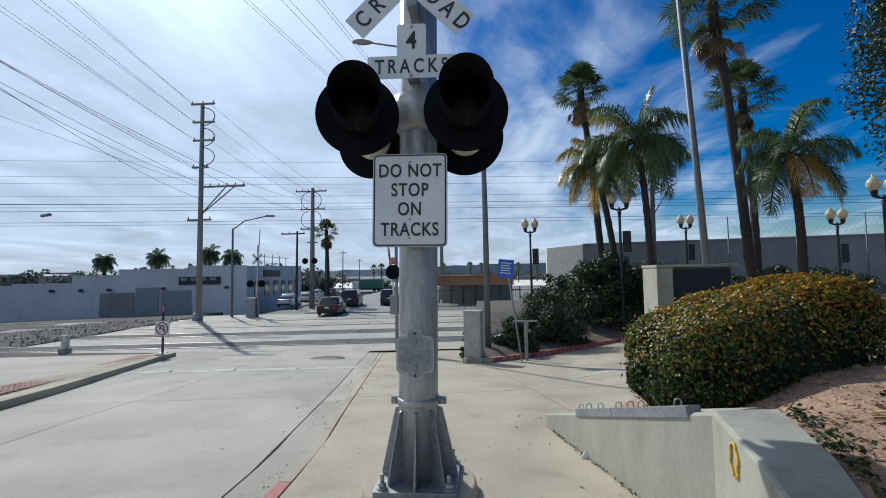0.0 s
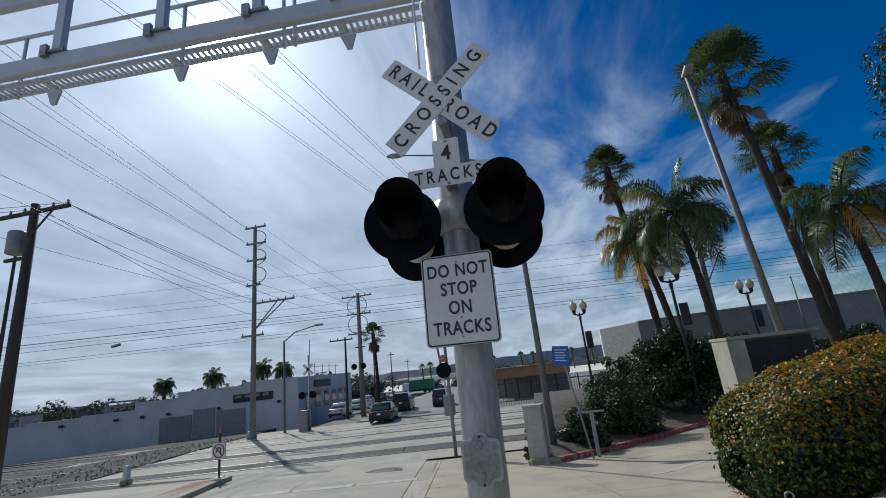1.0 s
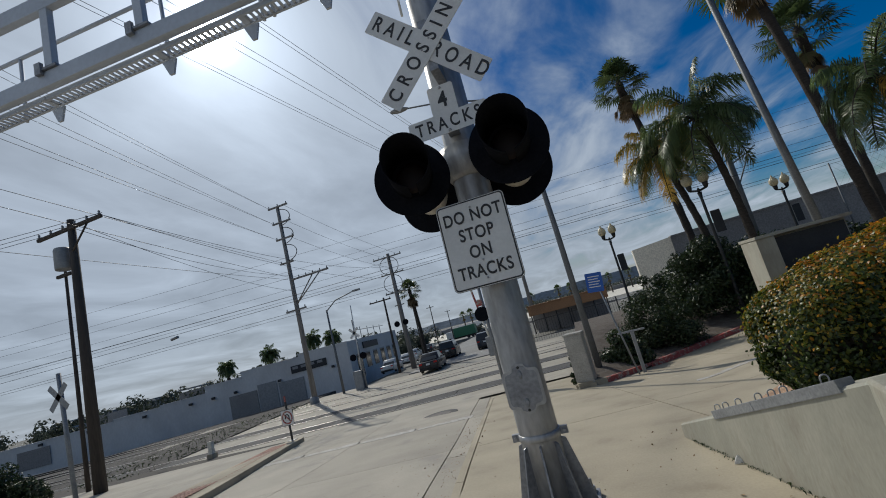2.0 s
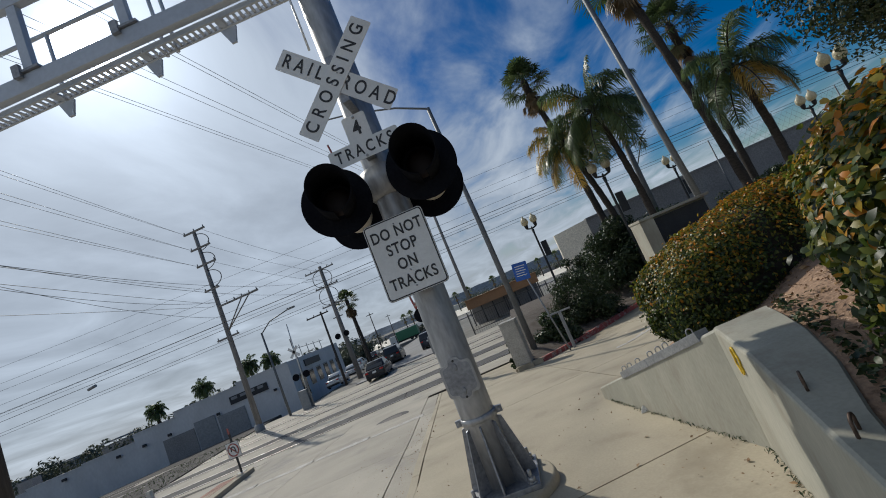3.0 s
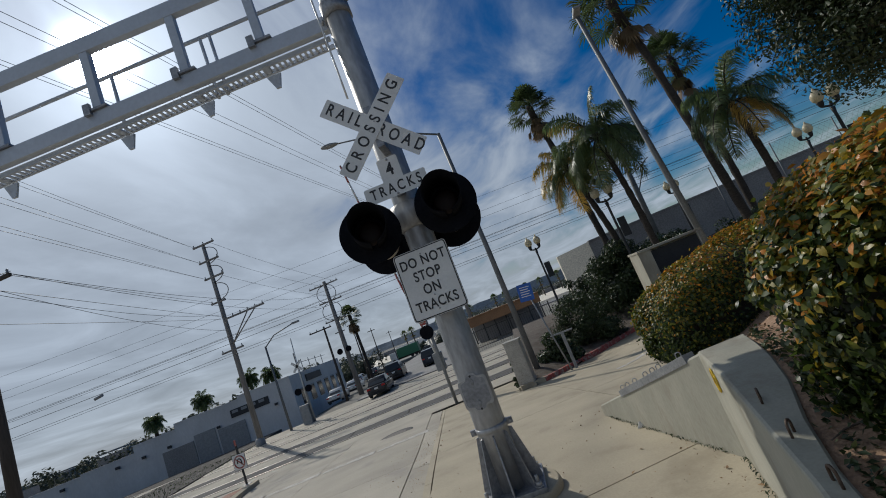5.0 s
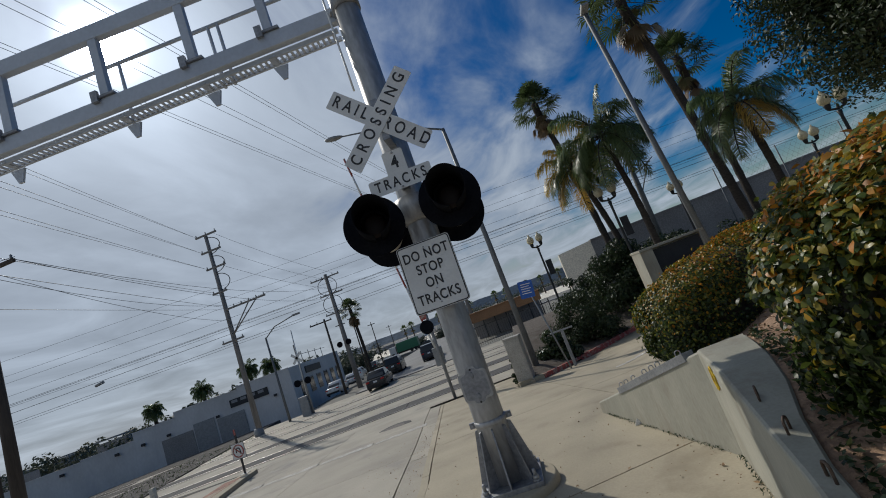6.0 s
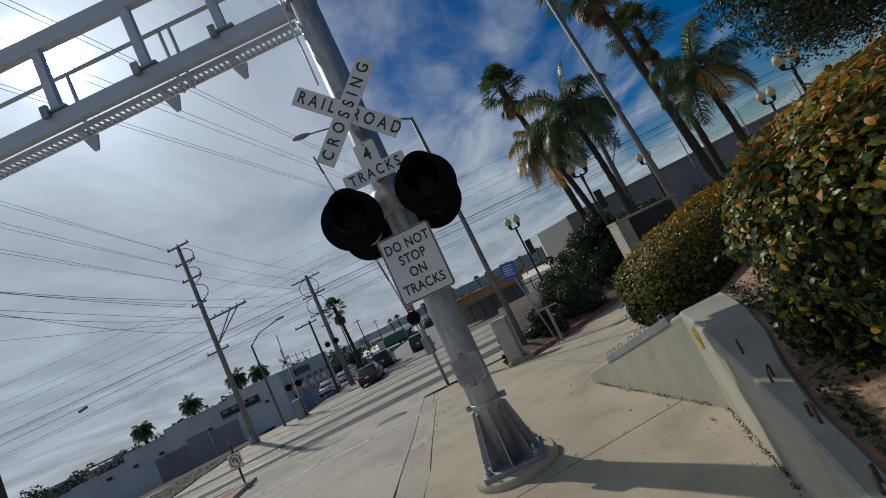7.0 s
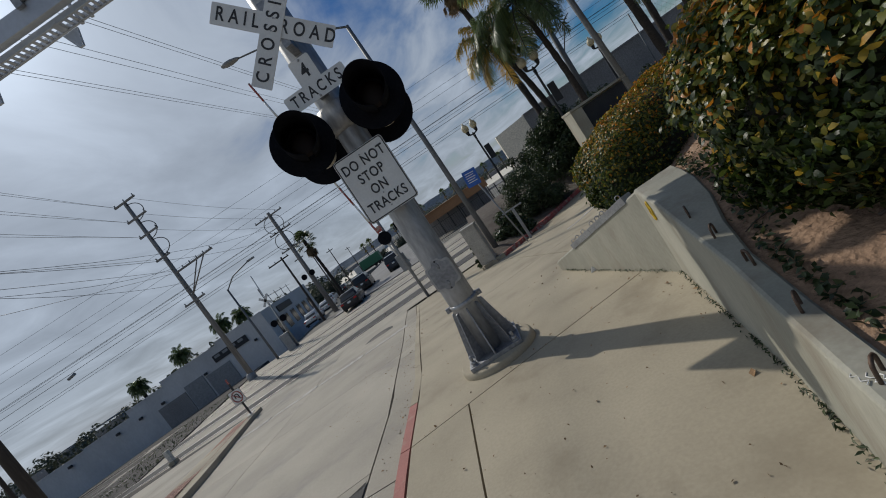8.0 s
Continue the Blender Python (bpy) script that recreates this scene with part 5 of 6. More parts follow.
part("roof", solid(bmesh.new(), [(BA.x, BA.y + .3), (BB.x - .3, BB.y + .3), (BC.x - .3, BC.y), (BD.x, BD.y)], 0.4, [0.7, 1.6, 1.8, 0.9]), ROOFGREY, bld)
wd = d_.normalized()
mw = Matrix.Translation(BA) @ pose(0, 0, 0, 0, 0, math.degrees(math.atan2(wd.y, wd.x)))
LB = d_.length
for x0, x1, z0, z1, mt, nm in ((0.66, 0.735, -2.0, 0.55, GREYWALL, "metal_panel"), (0.738, 0.79, -2.0, 1.0, GREYMETAL, "door"), (0.795, 0.865, -2.0, 0.65, GREYMETAL, "roller_door"),
                               (0.835, 0.935, 1.2, 2.0, DARKPANEL, "sign_board"), (0.12, 0.2, -1.2, 0.6, GREYWALL, "metal_panel")):
    part(nm, boxm(LB * x0, LB * x1, -0.08, -0.004, z0, z1, mw, 0.01), mt, bld, "dark sign board" if nm == "sign_board" else "")
for k in range(4):
    part("text_bar", boxm(LB * (0.84 + k * 0.023), LB * (0.855 + k * 0.023), -0.11, -0.085, 1.62, 1.9, mw), GREYMETAL, bld)
for x in (0.18, 0.3, 0.44, 0.56, 0.62, 0.68, 0.8, 0.95):
    part("wall_light", boxm(LB * x - 0.15, LB * x + 0.15, -0.32, -0.01, 0.75, 1.0, mw, 0.03), DARKPANEL, bld)
hd = math.degrees(math.atan2(HEAD.y, HEAD.x))
mf = Matrix.Translation(BB) @ pose(0, 0, 0, 0, 0, hd)
for k in range(6):
    x = 2.2 + 3.2 * k
    w_ = part("window", boxm(x, x + 1.7, -0.06, 0.02, -1.2 if k in (0, 3) else -0.4, 1.3, mf), DARKGLASS, bld, "dark glazed shopfront opening")
    part("frame", boxm(x - 0.1, x + 1.8, -0.05, 0.03, 1.302, 1.45, mf), GREYMETAL, w_)
part("sign_board", boxm(5, 11, -0.15, -0.01, 1.9, 2.7, mf), DARKPANEL, bld, "long dark sign board")
for k in range(4):
    part("roof_post", tubem([mf @ Vector((9 + 3 * k, 1.2, 3.0)), mf @ Vector((9 + 3 * k, 1.2, 4.8))], 0.05, 6), GREYMETAL, bld)
part("roof_rail", tubem([mf @ Vector((8, 1.2, 4.4)), mf @ Vector((20, 1.2, 4.6))], 0.04, 6), GREYMETAL, bld)
part("roof_unit", boxm(LB * 0.33, LB * 0.36, 1.0, 2.4, 0.8, 2.2, mw), GREYWALL, bld)


# ---- utility poles ----
def utility_pole(x, y, zt, r, arms, label, material, insul=True):
    p = thing("utility_pole", label, "utility pole", "utility poles")
    part("shaft", tubem([(x - 0.1, y, prof(y) - 0.4), (x, y, zt)], [r, r * 0.62], 12), material, p)
    for z, x0, x1 in arms:
        a = part("crossarm", boxm(x + x0, x + x1, y - 0.16, y - 0.04, z - 0.07, z + 0.07), material, p)
        n_ = max(2, int((x1 - x0) / 0.7))
        for k in range(n_ + 1):
            if insul:
                part("insulator", lathe(bmesh.new(), [(0.03, 0), (0.06, 0.05), (0.035, 0.1), (0.055, 0.15), (0.02, 0.2)], 8, Matrix.Translation((x + x0 + 0.1 + (x1 - x0 - 0.2) * k / n_, y - 0.1, z + 0.07))), GREYMETAL, a)
    return p


U1 = utility_pole(-21.62, 30.0, 15.9, 0.24, [(15.95, -0.9, 1.1), (14.45, -0.75, 1.1), (12.95, -0.7, 1.1), (10.75, -0.75, 0.6), (9.15, 0.0, 3.7), (6.5, -1.1, 0.9)], "tall weathered wooden utility pole with crossarms and insulators", WOODPOLE)
for a, b in ((2.9, 6.9), (2.2, 6.9)):
    part("brace", tubem([(-21.6, 29.9, b), (-21.7 + a, 29.9, 9.1)], 0.05, 6), WOODPOLE, U1)
for k, z in enumerate((14.9, 13.2, 11.6)):
    part("jumper_cable", tubem([(-21.6 + 1.1 * math.sin(radians(a)), 29.9, z + 0.75 * math.cos(radians(a))) for a in range(0, 190, 15)], 0.035, 5), WIRE, U1)
part("base_collar", lathe(bmesh.new(), [(0.40, -0.3), (0.38, 0.4), (0.28, 0.6)], 12, Matrix.Translation((-21.8, 30.0, prof(30)))), GREYMETAL, U1)
U2 = utility_pole(-18.6, 46.0, 12.1, 0.32, [(11.7, -2.0, 1.7), (9.6, -1.4, 1.5), (7.3, -1.4, 1.2)], "tall weathered wooden utility pole beyond the tracks", WOODPOLE)
for s in (-1, 1):
    for z in (10.6, 8.4):
        part("jumper_cable", tubem([(-18.7 + s * (0.2 + 1.0 * math.sin(radians(a))), 45.8, z + 1.0 * math.cos(radians(a))) for a in range(0, 190, 20)], 0.04, 5), WIRE, U2)
    part("signal_disc", lathe(bmesh.new(), [(0.34, 0), (0.34, 0.1)], 18, Matrix.Translation((-18.7 + s * 0.55, 45.4, 3.6)) @ pose(0, 0, 0, 90)), BLACKPAINT, U2, "round black crossing signal")
utility_pole(-19.6, 44.0, 6.9, 0.16, [(6.6, -1.8, 0.9)], "slim dark wooden pole with one crossarm", DARKWOOD)
UL = utility_pole(-18.65, 10.2, 10.4, 0.24, [(10.0, -1.9, 1.85)], "dark wooden utility pole with transformer beside the tracks", DARKWOOD)
part("transformer", lathe(bmesh.new(), [(0.3, 0), (0.32, 0.05), (0.32, 0.85), (0.28, 0.95)], 16, Matrix.Translation((-19.2, 10.1, 8.3))), GREYMETAL, UL, "grey cylindrical transformer")
part("brace", tubem([(-18.65, 10.1, 8.9), (-17.6, 10.1, 9.95)], 0.04, 6), DARKWOOD, UL)
utility_pole(-21.3, 11.6, 8.9, 0.1, [(8.7, -0.4, 0.5)], "thin dark pole beside the tracks", DARKWOOD, False)

xb = thing("crossbuck_sign", "weathered railway crossbuck seen from behind on a grey post", "crossing sign")
part("post", tubem([(-18.3, 9.0, prof(9) - 0.1), (-18.52, 9.0, 3.9)], 0.08, 10), GREYMETAL, xb)
for a in (45, -45):
    part("blade", prismm(rounded(1.25, 0.23, 0.01), 0.012, Matrix.Translation((-18.5, 8.9, 3.0)) @ pose(0, 0, 0, 0, a, 0)), GREYMETAL, xb)
shrub("bush", "dense dark green hedge beside the tracks", "bush", (-21.4, 8.6, -0.6), (2.6, 1.0, 1.9), 50, 160, 0.14, 41)

rm = thing("crossing_signal", "distant railway crossing mast with black lights and gate arm", "crossing signal")
part("mast", tubem([(-18.4, 33, prof(33) - 0.1), (-18.4, 33, 4.6)], 0.09, 8), GREYMETAL, rm)
part("gate_arm", tubem([(-18.5, 32.9, 0.2), (-18.2, 32.9, 5.9)], 0.05, 6), WHITESIGN, rm)
for s in (-0.55, 0.45):
    part("light", lathe(bmesh.new(), [(0.3, 0), (0.3, 0.12)], 18, Matrix.Translation((-18.4 + s, 32.8, 1.3)) @ pose(0, 0, 0, 90)), BLACKPAINT, rm)
part("control_box", boxm(-19.3, -18.5, 32.7, 33.3, prof(33) - 0.05, 0.1, None, 0.03), GREYMETAL, rm)
for a in (45, -45):
    part("crossbuck_blade", prismm(rounded(1.2, 0.23, 0.01), 0.012, Matrix.Translation((-18.4, 32.85, 3.4)) @ pose(0, 0, 0, 0, a, 0)), WHITESIGN, rm)


def cobra_light(x, y, zt, reach, label="grey street light with a curved arm"):
    s = thing("street_light", label, "street light")
    part("shaft", tubem([(x, y, prof(y) - 0.1), (x, y, zt)], [0.12, 0.08], 8), GALVPOLE, s)
    part("arm", tubem([(x, y, zt - 0.1), (x + reach * 0.35, y, zt + 0.65), (x + reach, y, zt + 1.0)], 0.05, 6), GALVPOLE, s)
    part("luminaire", boxm(-0.35, 0.35, -0.15, 0.15, -0.08, 0.08, Matrix.Translation((x + reach * 1.08, y, zt + 1.0)), 0.04), GREYMETAL, s)
    return s


cobra_light(-20.7, 33.0, 6.1, 3.1)
cobra_light(-14.5, 110.0, 8.0, 5)
ll_ = thing("wire_marker", "dark cylinder clamp hanging on the overhead wire", "wire marker")
part("body", tubem([(-24.75, 20.0, 5.62), (-24.2, 20.0, 5.68)], 0.09, 10), GREYMETAL, ll_)


# ---- overhead wires ----
def wire(a, b, sag, r=0.013, name="overhead_wire", label="thin black overhead wire", n=14):
    a, b = Vector(a), Vector(b)
    pts = [a.lerp(b, i / n) - Vector((0, 0, sag * 4 * (i / n) * (1 - i / n))) for i in range(n + 1)]
    return tagged(part(name, tubem(pts, r, 5), WIRE), label, "wire", "overhead wires")


for z, xa, gap in ((16.1, -22.55, 0.34), (14.6, -22.4, 0.42), (13.1, -22.35, 0.34)):
    for g in (0, gap):
        wire((xa, 30, z), (xa + 10.6 + g * 3, -25, z + 0.9), 0.4, 0.011, n=20)
    wire((-21.0, 30, z - 0.1), (-18.0 + (z - 14.6) * 0.4, 46, 11.8 - (16.1 - z) * 0.5), 0.3, 0.012)
for z, xa, xb in ((10.7, -21.9, -11.2), (9.5, -21.9, -8.9), (9.3, -22.0, -17.3)):
    wire((xa, 30, z), (xb, -25, z + 0.6), 0.3, 0.012, n=20)
utility_pole(-11.7, -25.0, 17.3, 0.3, [(16.95, -0.6, 1.2), (15.45, -0.6, 1.4), (13.95, -0.6, 1.2), (11.25, -6.0, 3.0)], "tall weathered wooden utility pole behind the crossing", WOODPOLE)
for x in (-12.84, -12.58, -10.72, -10.27, -8.69, -8.43):
    wire((x + 5.7, 62, 18.3), (x - 8.8, -45, 18.3), 0.35, 0.013, n=24)
utility_pole(-5.0, 62.0, 18.6, 0.3, [(18.23, -2.4, 2.5)], "tall wooden utility pole far down the road", WOODPOLE)
utility_pole(-19.4, -45.0, 18.6, 0.3, [(18.23, -2.5, 2.5)], "tall wooden utility pole behind the crossing", WOODPOLE)
CATW = ((17.5, 5.1, 0.2), (20.5, 6.35, 0.5), (22.5, 5.2, 0.2), (24.5, 7.0, 0.5), (27.5, 5.6, 0.2), (30.0, 7.6, 0.5), (31.8, 8.6, 0.4), (33.5, 10.2, 0.6), (35.5, 11.2, 0.6), (36.5, 12.8, 0.6))
for y, z, s in CATW:
    wire((-75, y - 10, z + 0.4), (75, y + 10, z + 0.6), s * 1.6 + 0.3, 0.011, n=30)
for sx in (-1, 1):
    g = thing("catenary_portal", "steel catenary portal over the tracks", "catenary mast")
    xx = 75.0 * sx
    part("post", tubem([(xx, 4 + 10 * sx, -4), (xx, 4 + 10 * sx, 14)], 0.15, 8), GALVPOLE, g)
    part("post", tubem([(xx, 39 + 10 * sx, -4), (xx, 39 + 10 * sx, 14)], 0.15, 8), GALVPOLE, g)
    part("beam", tubem([(xx, 4 + 10 * sx, 13.9), (xx, 39 + 10 * sx, 13.9)], 0.12, 8), GALVPOLE, g)
    for y, z, s in CATW:
        part("dropper", tubem([(xx, y + 10 * sx, z + 0.45), (xx, y + 10 * sx, 13.9)], 0.02, 5), GALVPOLE, g)
for z0, z1 in ((8.2, 10.9), (9.6, 10.6)):
    wire((-18.65, 10.2, z1 - 0.55), (-21.7, 30, z0), 0.5, 0.012)
    wire((-16.95, 10.2, 10.1), (-19, 46, z0 + 1), 0.9, 0.012)
for dx in (-2.0, 0.0, 2.0):
    wire((-18.65 + dx * 0.9, 10.2, 10.17), (-60 + dx, -2, 12), 0.9, 0.012)
utility_pole(-60, -2.0, 12.2, 0.26, [(11.95, -2.3, 2.3)], "dark wooden utility pole far along the tracks", DARKWOOD)


cat = thing("catenary_pole", "grey steel catenary mast with a bracket arm", "catenary mast")
part("mast", tubem([(9.03, 19.0, 0.0), (9.18, 19.0, 8.6)], [0.15, 0.12], 10), GALVPOLE, cat)
part("bracket", tubem([(9.18, 19.0, 4.6), (10.28, 19.6, 6.1), (10.58, 19.6, 6.25)], 0.03, 6), GALVPOLE, cat)
part("bracket", tubem([(9.18, 19.0, 5.6), (10.38, 19.6, 6.1)], 0.03, 6), GALVPOLE, cat)
part("bracket", tubem([(9.18, 19.0, 5.9), (7.58, 18.6, 5.3)], 0.03, 6), GALVPOLE, cat)


# ---- grey wall and station side ----
gw = thing("long_grey_wall", "long grey stucco wall behind the planting with a cream end", "wall")
part("wall", solid(bmesh.new(), [(7.3, 26.0), (75, 29.0), (75, 29.5), (7.3, 26.5)], -1.5, [3.55, 4.6, 4.6, 3.55]), GREYWALL, gw)
part("coping", solid(bmesh.new(), [(7.3, 25.93), (75, 28.93), (75, 29.57), (7.3, 26.57)], [3.552, 4.602, 4.602, 3.552], [3.66, 4.71, 4.71, 3.66]), GREYWALL, gw)
part("end_wall", solid(bmesh.new(), [(5.2, 27.6), (7.28, 26.0), (7.28, 26.5), (5.2, 28.1)], -1.5, [3.5, 3.6, 3.6, 3.5]), CREAMWALL, gw, "cream end wall")
fence = thing("chain_link_fence", "chain link fence with steel posts above the grey wall", "fence")
for k in range(9):
    part("post", tubem([(16 + 4 * k, 25.3, 0), (16 + 4 * k, 25.3, 5.1)], 0.04, 6), GALVPOLE, fence)
mesh_b = bmesh.new()
for k in range(90):
    x = 16 + 0.36 * k
    tube(mesh_b, [(x, 25.3, 3.6), (x + 1.1, 25.3, 5.0)], 0.005, 3, False)
    tube(mesh_b, [(x + 1.1, 25.3, 3.6), (x, 25.3, 5.0)], 0.005, 3, False)
tagged(part("wire_mesh", mesh_b, GALVPOLE, fence), kind="stuff")

st = thing("station_shelter", "low shelter with a brown board fascia beyond the tracks", "shelter")
part("fascia", boxm(-4.6, 4.5, 49.5, 50.2, 0.45, 1.55, None, 0.02), TILE, st, "brown board fascia")
part("roof", boxm(-4.7, 4.6, 49.4, 54, 1.553, 1.65), TILE, st)
for k in range(7):
    part("post", tubem([(-4.4 + 1.45 * k, 49.9, prof(50)), (-4.4 + 1.45 * k, 49.9, 0.5)], 0.07, 6), DARKPANEL, st)
part("back_wall", boxm(-4.4, 4.4, 53.4, 53.7, prof(50) - 0.2, 1.5), GREYWALL, st)
bf = thing("iron_fence", "black iron railing beside the tracks", "fence")
for k in range(36):
    x = -3.6 + 0.22 * k
    part("bar", tubem([(x, 38.0 + 0.03 * k, prof(38)), (x, 38.0 + 0.03 * k, 0.45)], 0.014, 4), BLACKIRON, bf)
for z in (-1.2, 0.3):
    part("rail", boxm(-3.7, 4.3, 38.0, 38.04, z, z + 0.05, pose(0, 0, 0, 0, 0, 0)), BLACKIRON, bf)
for x in (-3.7, 0.3, 4.2):
    part("post", boxm(x - 0.05, x + 0.05, 37.95, 38.05, prof(38) - 0.1, 0.6), BLACKIRON, bf)


# ---- vehicles ----
def car(name, label, x, y, yaw, L, W, H, paint, hood=0.28, deck=0.2, boxy=False, scale=1.0):
    c = thing(name, label, "car", at=Matrix.Translation((x, y, prof(y) + 0.02)) @ pose(0, 0, 0, 0, 0, yaw))
    # side outline: length along y (rear at 0), height z
    g, belt = 0.22, H * (0.62 if not boxy else 0.6)
    low = [(0.05, g), (0.0, g + 0.15), (0.02, belt - 0.08), (0.12, belt), (L * (1 - 0.03), belt - 0.12 if not boxy else belt - 0.03), (L, belt - 0.28), (L, g + 0.1), (L - 0.08, g)]

    def hull(outline, w0, w1, inset):
        b = bmesh.new()
        zmin, zmax = min(z for _, z in outline), max(z for _, z in outline)
        rows = []
        for s in (-1, 1):
            rows.append([b.verts.new((s * (w0 + (w1 - w0) * (z - zmin) / (zmax - zmin)), yy, z)) for yy, z in outline])
        k = len(outline)
        b.faces.new(rows[0]), b.faces.new(rows[1][::-1])
        for i in range(k):
            b.faces.new((rows[0][i], rows[1][i], rows[1][(i + 1) % k], rows[0][(i + 1) % k]))
        bmesh.ops.recalc_face_normals(b, faces=b.faces)
        bmesh.ops.bevel(b, geom=list(b.edges), offset=inset, segments=2, affect="EDGES", profile=0.6)
        return b
    shell = hull(low, W / 2, W / 2 - 0.03, 0.06)
    for cut in (0.25, 0.6, L - 0.8, L - 0.35):
        bmesh.ops.bisect_plane(shell, geom=list(shell.verts) + list(shell.edges) + list(shell.faces), plane_co=(0, cut, 0), plane_no=(0, 1, 0))
    for v in shell.verts:
        d = max(0.0, min(v.co.y, L - v.co.y))
        v.co.x *= 1 - 0.13 * max(0.0, 1 - d / 0.6) ** 2
    part("body", shell, paint, c, smooth=True)
    rear, frontx = (0.10, L * (1 - hood) - 0.1) if boxy else (L * deck * 0.55, L * (1 - hood))
    slope = 0.18 if boxy else L * 0.13
    top = [(rear, belt - 0.02), (rear + slope, H - 0.02), (rear + slope + 0.3, H), (frontx - L * 0.16, H), (frontx + 0.05, belt - 0.02)]
    part("cabin", hull(top, W / 2 - 0.06, W / 2 - 0.22, 0.04), paint, c, smooth=True)
    gl = [(rear + 0.10, belt + 0.03), (rear + slope + 0.02, H - 0.10), (frontx - L * 0.16 + 0.03, H - 0.10), (frontx - 0.08, belt + 0.03)]
    part("side_windows", hull([(a + 0.08 if i < 2 else a - 0.08, z) for i, (a, z) in enumerate(gl)], W / 2 - 0.055, W / 2 - 0.19, 0.01), DARKGLASS, c)
    part("rear_window", hull([(rear - 0.012, belt + 0.04), (rear + slope - 0.03, H - 0.1), (rear + slope + 0.1, H - 0.12), (rear + 0.1, belt + 0.04)], W / 2 - 0.22, W / 2 - 0.32, 0.008), DARKGLASS, c)
    for s in (-1, 1):
        part("tail_lamp", boxm(s * (W / 2 - 0.27) - 0.15, s * (W / 2 - 0.27) + 0.15, -0.02, 0.08, belt - 0.22, belt - 0.08, None, 0.02), TAIL, c)
        part("mirror", boxm(s * (W / 2 + 0.08) - 0.09, s * (W / 2 + 0.08) + 0.09, frontx - 0.35, frontx - 0.22, belt, belt + 0.14, None, 0.03), paint, c)
        for yy in (L * 0.2, L * 0.8):
            m = Matrix.Translation((s * (W / 2 - 0.13), yy, 0.33)) @ pose(0, 0, 0, 0, 90, 0)
            w_ = part("wheel", lathe(bmesh.new(), [(0.22, -0.11), (0.33, -0.10), (0.335, 0), (0.33, 0.10), (0.22, 0.11)], 20, m), RUBBER, c)
            part("rim", lathe(bmesh.new(), [(0.21, -0.115), (0.21, 0.115)], 12, m), CHROME, w_)
    part("number_plate", boxm(-0.16, 0.16, -0.02, 0.02, belt - 0.30, belt - 0.15), WHITESIGN, c)
    part("bumper", boxm(-W / 2 + 0.16, W / 2 - 0.16, -0.05, 0.1, g + 0.02, g + 0.22, None, 0.03), RUBBER, c)
    return c


car("sedan_car", "black saloon car driving away over the crossing", -12.2, 32.5, 8, 4.8, 1.85, 1.52, CARBLACK, deck=0.34)
car("suv_car", "black sport utility vehicle waiting beyond the tracks", -13.6, 43.5, 8, 4.9, 1.95, 1.85, CARBLACK, boxy=True)
car("pickup_car", "dark blue tall car waiting beyond the tracks", -9.6, 45.0, 8, 5.0, 1.95, 1.8, CARNAVY, boxy=True)
car("parked_car", "silver saloon car parked beside the white building", -21.4, 44.5, 8, 4.6, 1.8, 1.45, CARSILVER, deck=0.42)
car("parked_car", "pale saloon car parked farther along the building", -21.6, 51.0, 8, 4.6, 1.8, 1.45, CARSILVER)
tk = thing("box_truck", "green box truck crossing at the junction", "truck", at=Matrix.Translation((-34.5, 124, prof(128) + 0.15)))
part("cargo_box", boxm(0, 6.6, 0, 2.5, 0.9, 3.6, None, 0.05), GREENTRUCK, tk)
part("cab", boxm(-2.4, -0.1, 0.1, 2.4, 0.5, 2.9, None, 0.15), WHITESIGN, tk)
part("chassis", boxm(-2.2, 6.5, 0.5, 2.0, 0.5, 0.9), RUBBER, tk)
for x in (-1.5, 4.2, 5.5):
    part("wheel", lathe(bmesh.new(), [(0.5, -0.2), (0.5, 0.2)], 16, Matrix.Translation((x, 0.2, 0.5)) @ pose(0, 0, 0, 90)), RUBBER, tk)


# ---- far things ----
for x, y, h, k in ((-70.7, 75, 5.3, 51), (-59.8, 75, 5.7, 52), (-49.6, 75, 6.3, 53), (-46.4, 77, 5.6, 54)):
    queen_palm((x, y, -2), (x, y, h), 2.5, k, 0.0, 0.4, 34, "date_palm", "bushy dark green palm behind the white building", 2)
fan_palm((-17.55, 48, prof(48)), (-17.7, 48, 7.3), 1.7, 61, 0.2, 26)
rp = random.Random(12)
first = None
for k in range(13):
    x = -62 + 11 * k + rp.uniform(-3, 3)
    y = 250 + rp.uniform(-15, 15)
    h = rp.uniform(9, 12)
    if first is None:
        first = fan_palm((0, 0, 0), (0, 0, 9.5), 3.0, 71, 0.35, 6, "fan_palm", "distant fan palm along the airfield", 22, False)
        first.matrix_basis = Matrix.Translation((x, y, prof(y)))
        tagged(first, group="distant palms")
    else:
        copy_thing(first, Matrix.Translation((x, y, prof(y))) @ pose(0, 0, 0, 0, 0, k * 40))
rng_f = np.random.default_rng(77)
n_cl = 330
cxs = np.concatenate([rng_f.uniform(-160, -38, 150), rng_f.uniform(-36, 110, 180)])
cys = np.concatenate([rng_f.uniform(75, 130, 150), rng_f.uniform(330, 420, 180)])
rad_ = np.concatenate([rng_f.uniform(1.2, 3.2, 150), rng_f.uniform(2, 5, 180)])
czs = np.array([prof(y) for y in cys]) + rad_ * 0.6 + np.concatenate([rng_f.uniform(1.0, 3.6, 150), rng_f.uniform(0, 2, 180)])
FP, FN = blob_leaves(rng_f, np.column_stack([cxs, cys, czs]), rad_, 110)
tagged(leaves("distant_trees", FP, FN, 0.9, rng_f.random(len(FP)), L_FAR, None, 0.6, 0.2, 5), "hazy line of distant trees and gardens", "trees", kind="stuff")
